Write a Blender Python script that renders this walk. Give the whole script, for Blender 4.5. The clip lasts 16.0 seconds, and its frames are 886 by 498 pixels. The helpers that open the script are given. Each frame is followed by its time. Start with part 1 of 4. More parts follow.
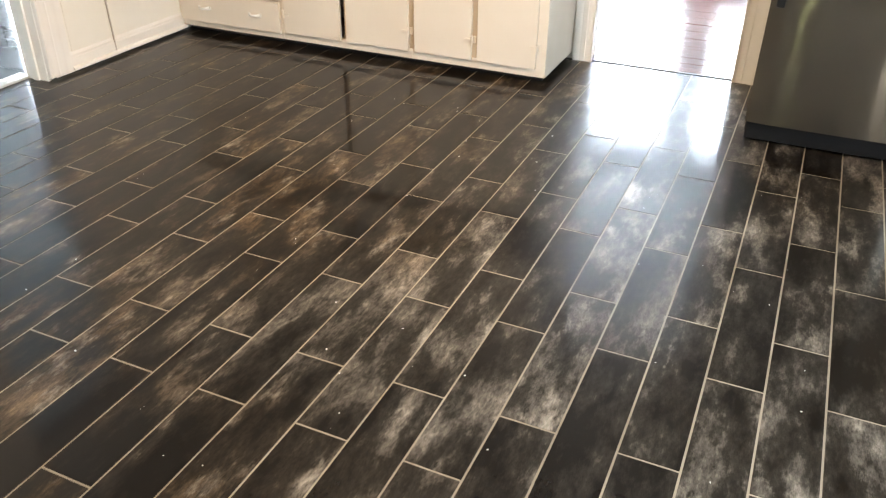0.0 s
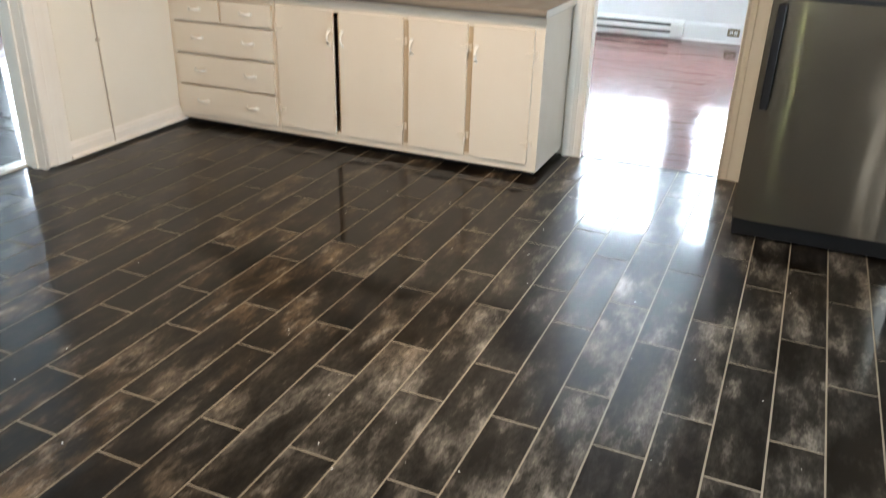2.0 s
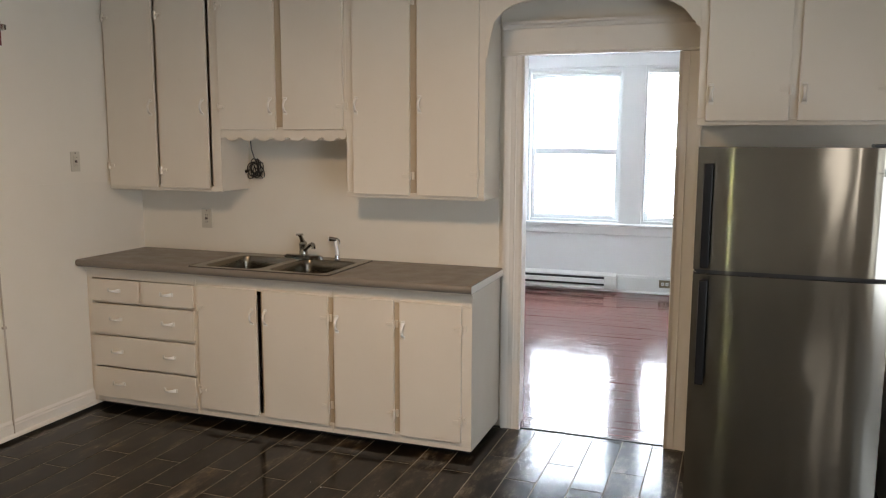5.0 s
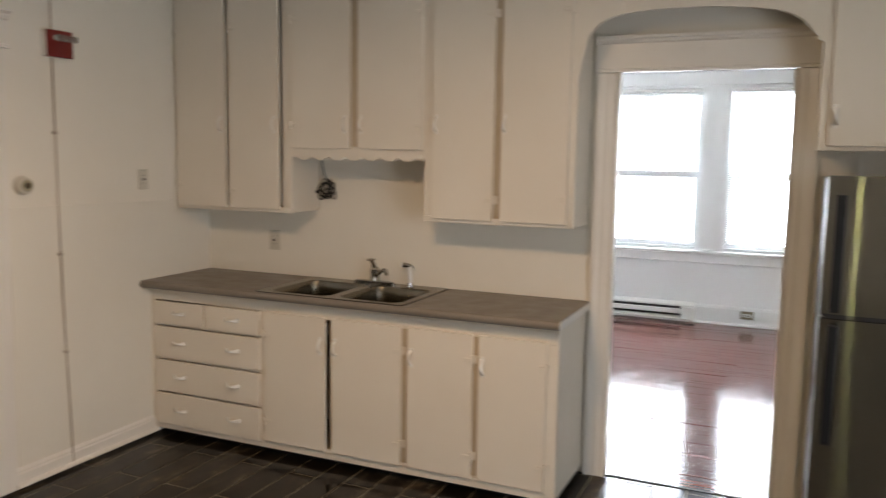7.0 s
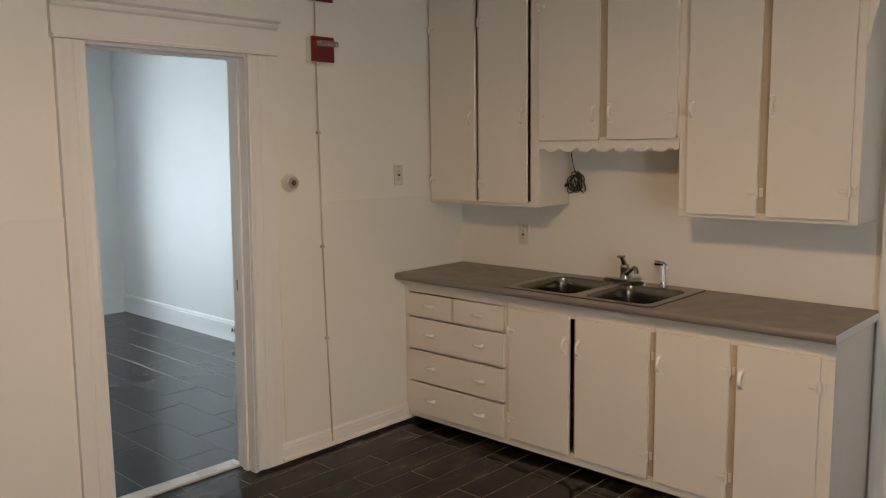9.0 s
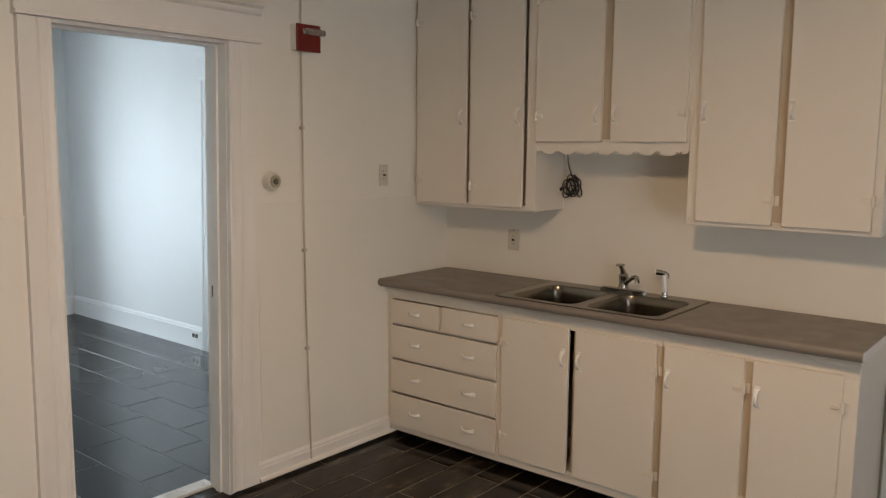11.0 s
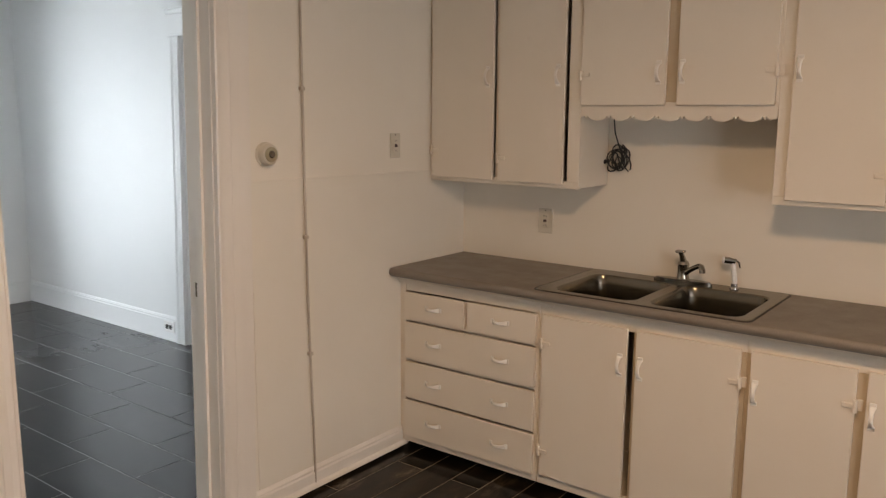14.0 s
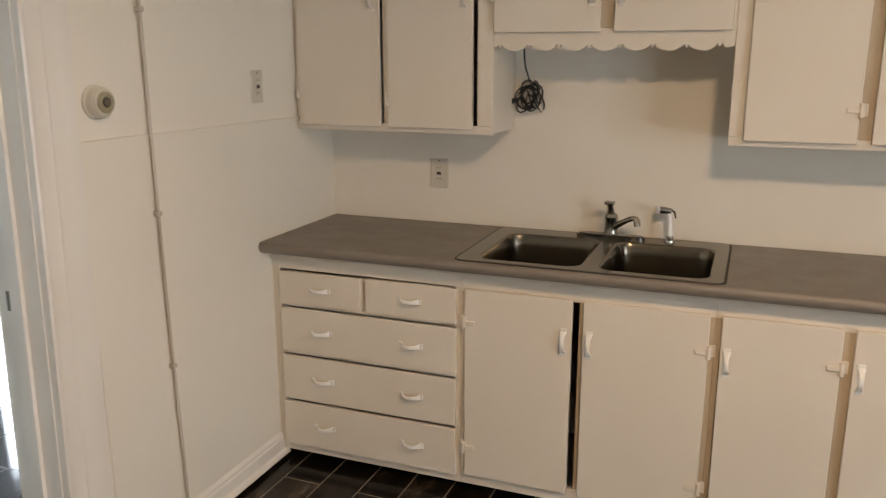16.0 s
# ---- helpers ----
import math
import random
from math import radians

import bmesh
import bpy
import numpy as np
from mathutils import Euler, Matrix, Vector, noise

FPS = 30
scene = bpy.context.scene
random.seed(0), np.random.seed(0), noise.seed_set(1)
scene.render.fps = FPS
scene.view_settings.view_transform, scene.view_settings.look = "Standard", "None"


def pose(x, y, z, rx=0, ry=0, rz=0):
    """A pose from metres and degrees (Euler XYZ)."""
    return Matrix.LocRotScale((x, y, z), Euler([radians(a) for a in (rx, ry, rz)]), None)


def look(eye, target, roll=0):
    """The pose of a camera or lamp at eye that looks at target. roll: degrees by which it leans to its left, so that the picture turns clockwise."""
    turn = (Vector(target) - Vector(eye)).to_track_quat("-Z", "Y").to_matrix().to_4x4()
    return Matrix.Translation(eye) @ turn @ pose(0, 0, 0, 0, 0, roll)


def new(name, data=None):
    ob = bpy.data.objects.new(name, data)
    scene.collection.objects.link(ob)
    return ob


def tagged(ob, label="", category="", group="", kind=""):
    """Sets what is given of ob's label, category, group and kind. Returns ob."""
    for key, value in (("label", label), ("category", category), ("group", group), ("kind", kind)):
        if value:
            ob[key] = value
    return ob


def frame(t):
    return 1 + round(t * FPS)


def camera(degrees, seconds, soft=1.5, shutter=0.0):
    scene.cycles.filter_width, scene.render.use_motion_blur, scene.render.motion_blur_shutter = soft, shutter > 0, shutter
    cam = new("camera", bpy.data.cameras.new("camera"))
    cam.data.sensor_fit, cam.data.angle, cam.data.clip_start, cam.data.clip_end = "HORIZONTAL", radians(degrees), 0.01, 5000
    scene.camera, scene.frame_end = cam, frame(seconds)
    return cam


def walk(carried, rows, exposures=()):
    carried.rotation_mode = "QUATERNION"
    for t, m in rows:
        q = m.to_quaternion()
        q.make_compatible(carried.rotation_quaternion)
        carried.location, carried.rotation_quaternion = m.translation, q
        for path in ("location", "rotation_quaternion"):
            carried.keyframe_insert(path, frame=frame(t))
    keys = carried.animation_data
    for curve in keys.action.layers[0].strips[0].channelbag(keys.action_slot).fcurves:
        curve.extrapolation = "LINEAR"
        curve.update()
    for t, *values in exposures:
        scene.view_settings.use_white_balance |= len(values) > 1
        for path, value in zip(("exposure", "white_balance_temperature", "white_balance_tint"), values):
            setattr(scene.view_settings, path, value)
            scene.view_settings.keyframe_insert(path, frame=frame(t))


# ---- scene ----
cam = camera(57.9, 16.0, soft=1.15, shutter=0.5)
PATH = [
    (0, (3.586, -4.502, 1.477), (2.898, -2.938, 0.437), 0.6),
    (0.5, (3.577, -4.497, 1.479), (2.9, -2.899, 0.483), 0.4),
    (1, (3.562, -4.509, 1.489), (2.886, -2.883, 0.54), 1.3),
    (1.5, (3.561, -4.516, 1.489), (2.864, -2.88, 0.572), 1.8),
    (2, (3.567, -4.521, 1.501), (2.864, -2.851, 0.654), 1.6),
    (2.5, (3.559, -4.514, 1.557), (2.871, -2.736, 0.95), 1.3),
    (3, (3.574, -4.475, 1.595), (2.898, -2.633, 1.209), 0.9),
    (3.5, (3.59, -4.41, 1.619), (2.927, -2.544, 1.337), 0.3),
    (3.7, (3.598, -4.384, 1.614), (2.93, -2.516, 1.358), 0.2),
    (5.8, (3.547, -4.121, 1.628), (2.884, -2.255, 1.342), 0.3),
    (6, (3.48, -4.091, 1.621), (2.849, -2.212, 1.353), 0.6),
    (6.5, (3.366, -4.054, 1.643), (2.753, -2.166, 1.4), 0.8),
    (7, (3.35, -4.002, 1.644), (2.555, -2.182, 1.409), 0.9),
    (7.5, (3.371, -3.891, 1.654), (2.287, -2.225, 1.432), 0.8),
    (8, (3.384, -3.819, 1.65), (2.11, -2.292, 1.431), 0.4),
    (8.5, (3.396, -3.783, 1.628), (2.041, -2.33, 1.396), -0.4),
    (8.7, (3.392, -3.787, 1.637), (2.031, -2.343, 1.391), -0.6),
    (10.8, (3.096, -3.759, 1.649), (1.83, -2.235, 1.379), 0.0),
    (11, (3.048, -3.74, 1.636), (1.788, -2.207, 1.382), 0.5),
    (11.5, (2.962, -3.735, 1.64), (1.677, -2.223, 1.395), 0.7),
    (12, (2.888, -3.633, 1.628), (1.551, -2.164, 1.392), 0.5),
    (12.5, (2.822, -3.526, 1.645), (1.457, -2.084, 1.41), 0.3),
    (13, (2.768, -3.446, 1.637), (1.396, -2.014, 1.382), 0.4),
    (13.5, (2.647, -3.406, 1.615), (1.336, -1.922, 1.335), 0.3),
    (14, (2.432, -3.395, 1.62), (1.243, -1.821, 1.29), 0.4),
    (14.5, (2.282, -3.341, 1.589), (1.178, -1.715, 1.221), 0.9),
    (15, (2.112, -3.168, 1.594), (1.076, -1.505, 1.194), -0.1),
    (15.5, (1.952, -3.066, 1.592), (1.035, -1.343, 1.153), 0.2),
    (16, (1.698, -3.058, 1.592), (0.994, -1.247, 1.119), -0.1),
]
EXPOSURES = [(0, 1.60, 6350, 11), (1.0, 1.30, 6080, 8), (1.5, 1.24, 6060, 8), (2.0, 1.16, 6130, 9), (2.6, 0.74, 6230, 11), (3.0, 0.40, 6280, 12), (3.4, 0.17, 6330, 13), (3.7, 0.15, 6330, 13), (5.8, 0.38, 6530, 14),
             (7.0, 0.28, 6730, 15), (7.5, 0.0, 6930, 17), (8.0, -0.14, 6900, 17), (8.5, -0.05, 6880, 16), (11.0, 0.11, 6780, 16), (12.5, 0.17, 6880, 17), (13.2, 0.18, 6950, 17), (13.7, 0.26, 7180, 20), (14.5, 0.25, 7480, 23), (15.0, 0.34, 7750, 25), (15.5, 0.48, 7600, 24), (16, 0.56, 6600, 14)]
walk(cam, [(t, look(eye, target, roll)) for t, eye, target, roll in PATH], EXPOSURES)

# ---- world and lights ----
world = bpy.data.worlds.new("world")
scene.world = world
world.use_nodes = True
sky = world.node_tree.nodes.new("ShaderNodeTexSky")
sky.sky_type = "NISHITA"
sky.sun_disc = False
sky.sun_elevation, sky.sun_rotation = radians(40), radians(200)
world.node_tree.links.new(sky.outputs[0], world.node_tree.nodes["Background"].inputs[0])
world.node_tree.nodes["Background"].inputs[1].default_value = 0.1

LAMP_POWER, LAMP_COLOUR = 33.5, (1.0, 0.70, 0.42)
DAY = (0.80, 0.91, 1.0)
GLOW_FAR, GLOW_WEST, GLOW_HALL, GLOW_KITCHEN, GLOW_SOUTH = 15.0, 16.0, 18.5, 6.6, 3.0

# flat round ceiling light, shining down
lamp = bpy.data.lights.new("ceiling_lamp", "AREA")
lamp.shape, lamp.size = "DISK", 0.275
lamp.energy, lamp.color = LAMP_POWER, LAMP_COLOUR
new("ceiling_lamp", lamp).location = (2.15, -2.5, 2.52)


# ---- materials ----
def mat(name, colour, rough=0.5, metal=0.0, spec=0.5):
    m = bpy.data.materials.new(name)
    m.use_nodes = True
    b = m.node_tree.nodes["Principled BSDF"]
    b.inputs["Base Color"].default_value = (*colour, 1)
    b.inputs["Roughness"].default_value = rough
    b.inputs["Metallic"].default_value = metal
    b.inputs["Specular IOR Level"].default_value = spec
    return m


def node(m, kind, **values):
    n = m.node_tree.nodes.new(kind)
    for key, value in values.items():
        n.inputs[key.replace("_", " ")].default_value = value
    return n


def wire(m, a, b):
    m.node_tree.links.new(a, b)


def bsdf(m):
    return m.node_tree.nodes["Principled BSDF"]


def coords(m, scale=(1, 1, 1), shift=None):
    tc = node(m, "ShaderNodeNewGeometry")
    mp = node(m, "ShaderNodeMapping")
    mp.inputs["Scale"].default_value = scale
    wire(m, tc.outputs["Position"], mp.inputs["Vector"])
    if shift is not None:
        wire(m, shift, mp.inputs["Location"])
    return mp.outputs[0]


def noise_tex(m, vec, scale, detail=4.0, rough=0.55):
    n = node(m, "ShaderNodeTexNoise", Scale=scale, Detail=detail, Roughness=rough)
    wire(m, vec, n.inputs["Vector"])
    return n.outputs["Fac"]


def ramp(m, fac, stops):
    r = node(m, "ShaderNodeValToRGB")
    while len(r.color_ramp.elements) < len(stops):
        r.color_ramp.elements.new(0.5)
    for e, (p, c) in zip(r.color_ramp.elements, stops):
        e.position = p
        e.color = (*c, 1) if len(c) == 3 else c
    wire(m, fac, r.inputs[0])
    return r.outputs[0]


def grey(v):
    return (v, v, v)


def mixed(m, fac, a, b):
    n = m.node_tree.nodes.new("ShaderNodeMix")
    n.data_type = "RGBA"
    for sock, v in ((n.inputs[0], fac), (n.inputs[6], a), (n.inputs[7], b)):
        if isinstance(v, (tuple, float)):
            sock.default_value = (*v, 1) if isinstance(v, tuple) else v
        else:
            wire(m, v, sock)
    return n.outputs[2]


def bump(m, height, strength, distance=0.002):
    b = node(m, "ShaderNodeBump", Strength=strength, Distance=distance)
    wire(m, height, b.inputs["Height"])
    wire(m, b.outputs[0], bsdf(m).inputs["Normal"])


def paint(name, colour, dirt, rough=0.45, relief=0.25, grain=60.0, amount=0.5):
    """Old brushed paint: faint broad stains, small grime, brush relief."""
    m = mat(name, colour, rough)
    v = coords(m)
    broad = ramp(m, noise_tex(m, v, 1.7, 5), [(0.35, grey(0)), (0.75, grey(amount))])
    col = mixed(m, broad, colour, dirt)
    small = ramp(m, noise_tex(m, v, 19.0, 6, 0.7), [(0.62, grey(0)), (0.8, grey(amount))])
    col = mixed(m, small, col, dirt)
    wire(m, col, bsdf(m).inputs["Base Color"])
    stretch = coords(m, (1.0, 1.0, 0.25))
    bump(m, noise_tex(m, stretch, grain, 3), relief, 0.0015)
    r = ramp(m, noise_tex(m, v, 7.0, 4), [(0.3, grey(rough - 0.08)), (0.7, grey(rough + 0.1))])
    wire(m, r, bsdf(m).inputs["Roughness"])
    return m


WALL = paint("wall_paint", (0.80, 0.748, 0.65), (0.70, 0.64, 0.535), 0.5, 0.2, 40, 0.35)
COOL_WALL = paint("cool_wall_paint", (0.78, 0.80, 0.81), (0.70, 0.72, 0.74), 0.5, 0.2, 30, 0.3)
CABINET = paint("cabinet_paint", (0.75, 0.68, 0.575), (0.65, 0.565, 0.455), 0.38, 0.25, 55, 0.4)
TRIM = paint("trim_paint", (0.80, 0.755, 0.685), (0.66, 0.60, 0.52), 0.36, 0.2, 50, 0.45)
# tan frame colour that also stands in for shade between the doors
STILE = paint("tan_stile_shade", (0.54, 0.44, 0.31), (0.36, 0.28, 0.19), 0.45, 0.3, 70, 0.8)
PULL = paint("pull_paint", (0.86, 0.835, 0.78), (0.66, 0.60, 0.50), 0.22, 0.08, 90, 0.3)
CEILING = paint("ceiling_paint", (0.80, 0.79, 0.76), (0.74, 0.73, 0.70), 0.7, 0.2, 30, 0.3)
# paint darkened and blotched to carry the shadow line beside the tube
CONDUIT = paint("conduit_paint_shaded", (0.60, 0.53, 0.44), (0.30, 0.24, 0.17), 0.5, 0.2, 80, 0.8)
PLASTIC = mat("ivory_plastic", (0.60, 0.555, 0.46), 0.3)
WHITE_PLASTIC = mat("white_plastic", (0.86, 0.86, 0.85), 0.25)
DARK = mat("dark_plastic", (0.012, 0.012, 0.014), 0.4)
SOCKET = mat("socket_brown", (0.05, 0.045, 0.04), 0.4)
BUTTON = mat("button_dark_red", (0.06, 0.008, 0.008), 0.4)
# near-black for the shadow line where the sink rim meets the worktop
RIM_SHADE = mat("rim_edge_shade", (0.035, 0.028, 0.022), 0.6)
SLOT = mat("slot_black", (0.01, 0.01, 0.01), 0.6)
RUBBER = mat("cord_rubber", (0.012, 0.012, 0.012), 0.45)
CHROME = mat("chrome", (0.5, 0.5, 0.5), 0.1, 1.0)
OLD_CHROME = mat("old_chrome", (0.36, 0.34, 0.30), 0.15, 1.0)
PLATE_CHROME = mat("plate_chrome", (0.25, 0.235, 0.21), 0.2, 1.0)
DIAL = mat("dial_metal", (0.40, 0.36, 0.25), 0.34, 0.35)
BRASS = mat("dull_brass", (0.20, 0.175, 0.12), 0.42, 0.5)
RED = paint("alarm_red", (0.17, 0.010, 0.008), (0.11, 0.008, 0.006), 0.35, 0.05, 60, 0.4)
DARK_RED = paint("old_alarm_red", (0.14, 0.012, 0.012), (0.09, 0.01, 0.01), 0.4, 0.05, 60, 0.4)
HEATER = paint("heater_enamel", (0.80, 0.81, 0.80), (0.7, 0.7, 0.68), 0.35, 0.05, 40, 0.3)
SILL = paint("saddle_marble", (0.55, 0.54, 0.51), (0.38, 0.37, 0.35), 0.3, 0.1, 30, 0.6)

LENS = mat("strobe_lens", (0.82, 0.80, 0.74), 0.1)
bsdf(LENS).inputs["Transmission Weight"].default_value = 0.88

GLASS = mat("window_glass", (1, 1, 1), 0.0)
bsdf(GLASS).inputs["Transmission Weight"].default_value = 1.0
bsdf(GLASS).inputs["IOR"].default_value = 1.05


def steel(name, colour, rough, lines, wave=0.0):
    m = mat(name, colour, rough, 1.0)
    v = coords(m, lines)
    f = noise_tex(m, v, 30.0, 5)
    r = ramp(m, f, [(0.3, grey(rough * 0.8)), (0.7, grey(rough * 1.25))])
    wire(m, r, bsdf(m).inputs["Roughness"])
    c = ramp(m, f, [(0.25, tuple(x * 0.88 for x in colour)), (0.75, colour)])
    wire(m, c, bsdf(m).inputs["Base Color"])
    if wave:
        w = noise_tex(m, coords(m, (1.0, 1.0, 0.5)), 4.0, 1, 0.3)
        bump(m, w, wave, 0.02)
    return m


FRIDGE = steel("brushed_steel", (0.31, 0.287, 0.245), 0.095, (1.0, 40.0, 60.0), 0.14)
_t = FRIDGE.node_tree.nodes.new("ShaderNodeTangent")
_t.direction_type, _t.axis = "RADIAL", "Z"
wire(FRIDGE, _t.outputs[0], bsdf(FRIDGE).inputs["Tangent"])
bsdf(FRIDGE).inputs["Anisotropic"].default_value = 1.0
bsdf(FRIDGE).inputs["Anisotropic Rotation"].default_value = 0.25
# the brushing also spreads a part of the reflection far up and down
_soft = node(FRIDGE, "ShaderNodeBsdfPrincipled", Base_Color=(0.31, 0.287, 0.242, 1.0), Metallic=1.0, Roughness=0.38, Anisotropic=1.0)
_soft.inputs["Anisotropic Rotation"].default_value = 0.25
wire(FRIDGE, _t.outputs[0], _soft.inputs["Tangent"])
_both = node(FRIDGE, "ShaderNodeMixShader", Fac=0.27)
_streak = node(FRIDGE, "ShaderNodeBump", Strength=0.3, Distance=0.01)
wire(FRIDGE, noise_tex(FRIDGE, coords(FRIDGE, (1.0, 1.0, 0.1)), 11.0, 3, 0.6), _streak.inputs["Height"])
wire(FRIDGE, _streak.outputs[0], _soft.inputs["Normal"])
wire(FRIDGE, bsdf(FRIDGE).outputs[0], _both.inputs[1])
wire(FRIDGE, _soft.outputs[0], _both.inputs[2])
wire(FRIDGE, _both.outputs[0], FRIDGE.node_tree.nodes["Material Output"].inputs[0])
SINK = mat("sink_steel", (0.20, 0.178, 0.142), 0.24, 1.0)
HANDLE = mat("handle_black", (0.006, 0.006, 0.007), 0.5, 0.0, 0.25)
BLACK = mat("fridge_black", (0.011, 0.011, 0.012), 0.35)

COUNTER = mat("counter_laminate", (0.22, 0.19, 0.16), 0.42)
_v = coords(COUNTER)
_f = ramp(COUNTER, noise_tex(COUNTER, _v, 240.0, 3, 0.7), [(0.3, (0.165, 0.140, 0.114)), (0.7, (0.245, 0.208, 0.170))])
_g = ramp(COUNTER, noise_tex(COUNTER, _v, 3.0, 4), [(0.4, grey(0)), (0.8, grey(0.35))])
wire(COUNTER, mixed(COUNTER, _g, _f, (0.245, 0.216, 0.182)), bsdf(COUNTER).inputs["Base Color"])
wire(COUNTER, ramp(COUNTER, noise_tex(COUNTER, _v, 9.0, 4), [(0.3, grey(0.34)), (0.7, grey(0.5))]), bsdf(COUNTER).inputs["Roughness"])
bump(COUNTER, noise_tex(COUNTER, _v, 300.0, 2), 0.12, 0.0005)


def tile_material(name, dark, warm, pale, core, amount, gloss, island=False, along=(1.0, 0.38, 1.0), relief=0.012, worn=0.035, coat=0.55, matt=0.36):
    """Dark glazed tile with clouded pale wear that runs along its length, other on each piece. Daylight's paleness is
    tinted in towards the east.
    """
    m = mat(name, dark, gloss)
    if island:
        rnd = node(m, "ShaderNodeNewGeometry").outputs["Random Per Island"]
    else:
        rnd = node(m, "ShaderNodeObjectInfo").outputs["Random"]
    mul = node(m, "ShaderNodeMath")
    mul.operation = "MULTIPLY"
    mul.inputs[1].default_value = 91.0
    wire(m, rnd, mul.inputs[0])
    comb = node(m, "ShaderNodeCombineXYZ")
    for k in range(3):
        wire(m, mul.outputs[0], comb.inputs[k])
    v = coords(m, along, comb.outputs[0])
    clouds = noise_tex(m, v, 8.5, 8, 0.68)
    level = node(m, "ShaderNodeMapRange")
    level.inputs["To Min"].default_value = -0.10
    level.inputs["To Max"].default_value = 0.035
    jig = node(m, "ShaderNodeMath")
    jig.operation = "FRACT"
    mul2 = node(m, "ShaderNodeMath")
    mul2.operation = "MULTIPLY"
    mul2.inputs[1].default_value = 37.7
    wire(m, rnd, mul2.inputs[0])
    wire(m, mul2.outputs[0], jig.inputs[0])
    wire(m, jig.outputs[0], level.inputs["Value"])
    # pale patches get denser from west to east
    eastward = node(m, "ShaderNodeMapRange", From_Min=0.6, From_Max=3.0, To_Min=-worn, To_Max=0.015)
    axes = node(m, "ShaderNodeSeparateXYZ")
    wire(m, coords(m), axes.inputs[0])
    wire(m, axes.outputs[0], eastward.inputs["Value"])
    wear = node(m, "ShaderNodeMath")
    wear.operation = "ADD"
    wire(m, level.outputs[0], wear.inputs[0])
    wire(m, eastward.outputs[0], wear.inputs[1])
    add = node(m, "ShaderNodeMath")
    add.operation = "ADD"
    wire(m, clouds, add.inputs[0])
    wire(m, wear.outputs[0], add.inputs[1])
    fac = ramp(m, add.outputs[0], [(0.38, grey(0)), (0.50, grey(0.07 * amount)), (0.60, grey(0.34 * amount)), (0.75, grey(amount))])
    fine = noise_tex(m, v, 95.0, 6, 0.8)
    speck = ramp(m, fine, [(0.34, grey(0.15)), (0.54, grey(0.75)), (0.66, grey(1.0))])
    mm = node(m, "ShaderNodeMix")
    mm.data_type = "RGBA"
    mm.blend_type = "MULTIPLY"
    mm.inputs[0].default_value = 0.88
    wire(m, fac, mm.inputs[6])
    wire(m, speck, mm.inputs[7])
    # warm to pale tone along x: daylight on the floor put into the colour
    day_pallor = node(m, "ShaderNodeMapRange", From_Min=1.6, From_Max=3.4, To_Min=-0.16, To_Max=0.16)
    wire(m, axes.outputs[0], day_pallor.inputs["Value"])
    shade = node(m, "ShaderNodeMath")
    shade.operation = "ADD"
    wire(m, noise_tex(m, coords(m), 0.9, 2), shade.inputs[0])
    wire(m, day_pallor.outputs[0], shade.inputs[1])
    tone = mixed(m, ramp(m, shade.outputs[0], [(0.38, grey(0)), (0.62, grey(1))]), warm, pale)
    col = mixed(m, mm.outputs[2], dark, tone)
    cores = ramp(m, noise_tex(m, v, 15.0, 6, 0.7), [(0.54, grey(0)), (0.70, grey(0.5 * amount))])
    veil = node(m, "ShaderNodeMath")
    veil.operation = "MULTIPLY"
    wire(m, cores, veil.inputs[0])
    wire(m, ramp(m, add.outputs[0], [(0.50, grey(0)), (0.62, grey(1))]), veil.inputs[1])
    col = mixed(m, veil.outputs[0], col, core)
    wire(m, col, bsdf(m).inputs["Base Color"])
    rr = ramp(m, noise_tex(m, coords(m), 4.0, 3, 0.5), [(0.3, grey(gloss * 0.75)), (0.72, grey(gloss * 1.35))])
    b = bsdf(m)
    # worn patches have lost their polish
    wire(m, mixed(m, fac, rr, grey(matt)), b.inputs["Coat Roughness"])
    b.inputs["Coat Weight"].default_value = coat
    b.inputs["Coat IOR"].default_value = 1.48
    b.inputs["Specular IOR Level"].default_value = 0.04
    b.inputs["Roughness"].default_value = 0.34
    bump(m, noise_tex(m, v, 14.0, 2), relief, 0.002)
    return m


TILE_ARGS = ((0.0045, 0.0031, 0.0020), (0.24, 0.16, 0.085), (0.37, 0.33, 0.27), (0.50, 0.45, 0.37), 0.84, 0.075)
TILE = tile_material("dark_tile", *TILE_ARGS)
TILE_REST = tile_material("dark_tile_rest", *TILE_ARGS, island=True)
HALL_TILE = tile_material("slate_tile", (0.006, 0.006, 0.007), (0.02, 0.02, 0.02), (0.024, 0.024, 0.024), (0.03, 0.03, 0.03), 0.5, 0.06, along=(0.42, 1.0, 1.0), relief=0.004, worn=0.0, coat=0.8, matt=0.07)
GROUT = paint("grout", (0.26, 0.225, 0.165), (0.12, 0.095, 0.065), 0.8, 0.5, 200, 0.9)
HALL_GROUT = paint("grey_grout", (0.20, 0.20, 0.20), (0.10, 0.10, 0.10), 0.8, 0.4, 200, 0.8)

PLANK = mat("red_wood", (0.13, 0.03, 0.018), 0.1)
_r = node(PLANK, "ShaderNodeObjectInfo").outputs["Random"]
_v = coords(PLANK, (0.6, 9.0, 1.0))
_grain = ramp(PLANK, noise_tex(PLANK, _v, 9.0, 6), [(0.3, (0.060, 0.016, 0.012)), (0.7, (0.15, 0.045, 0.032))])
_tint = ramp(PLANK, _r, [(0.0, (0.075, 0.020, 0.015)), (1.0, (0.15, 0.048, 0.034))])
wire(PLANK, mixed(PLANK, 0.5, _grain, _tint), bsdf(PLANK).inputs["Base Color"])
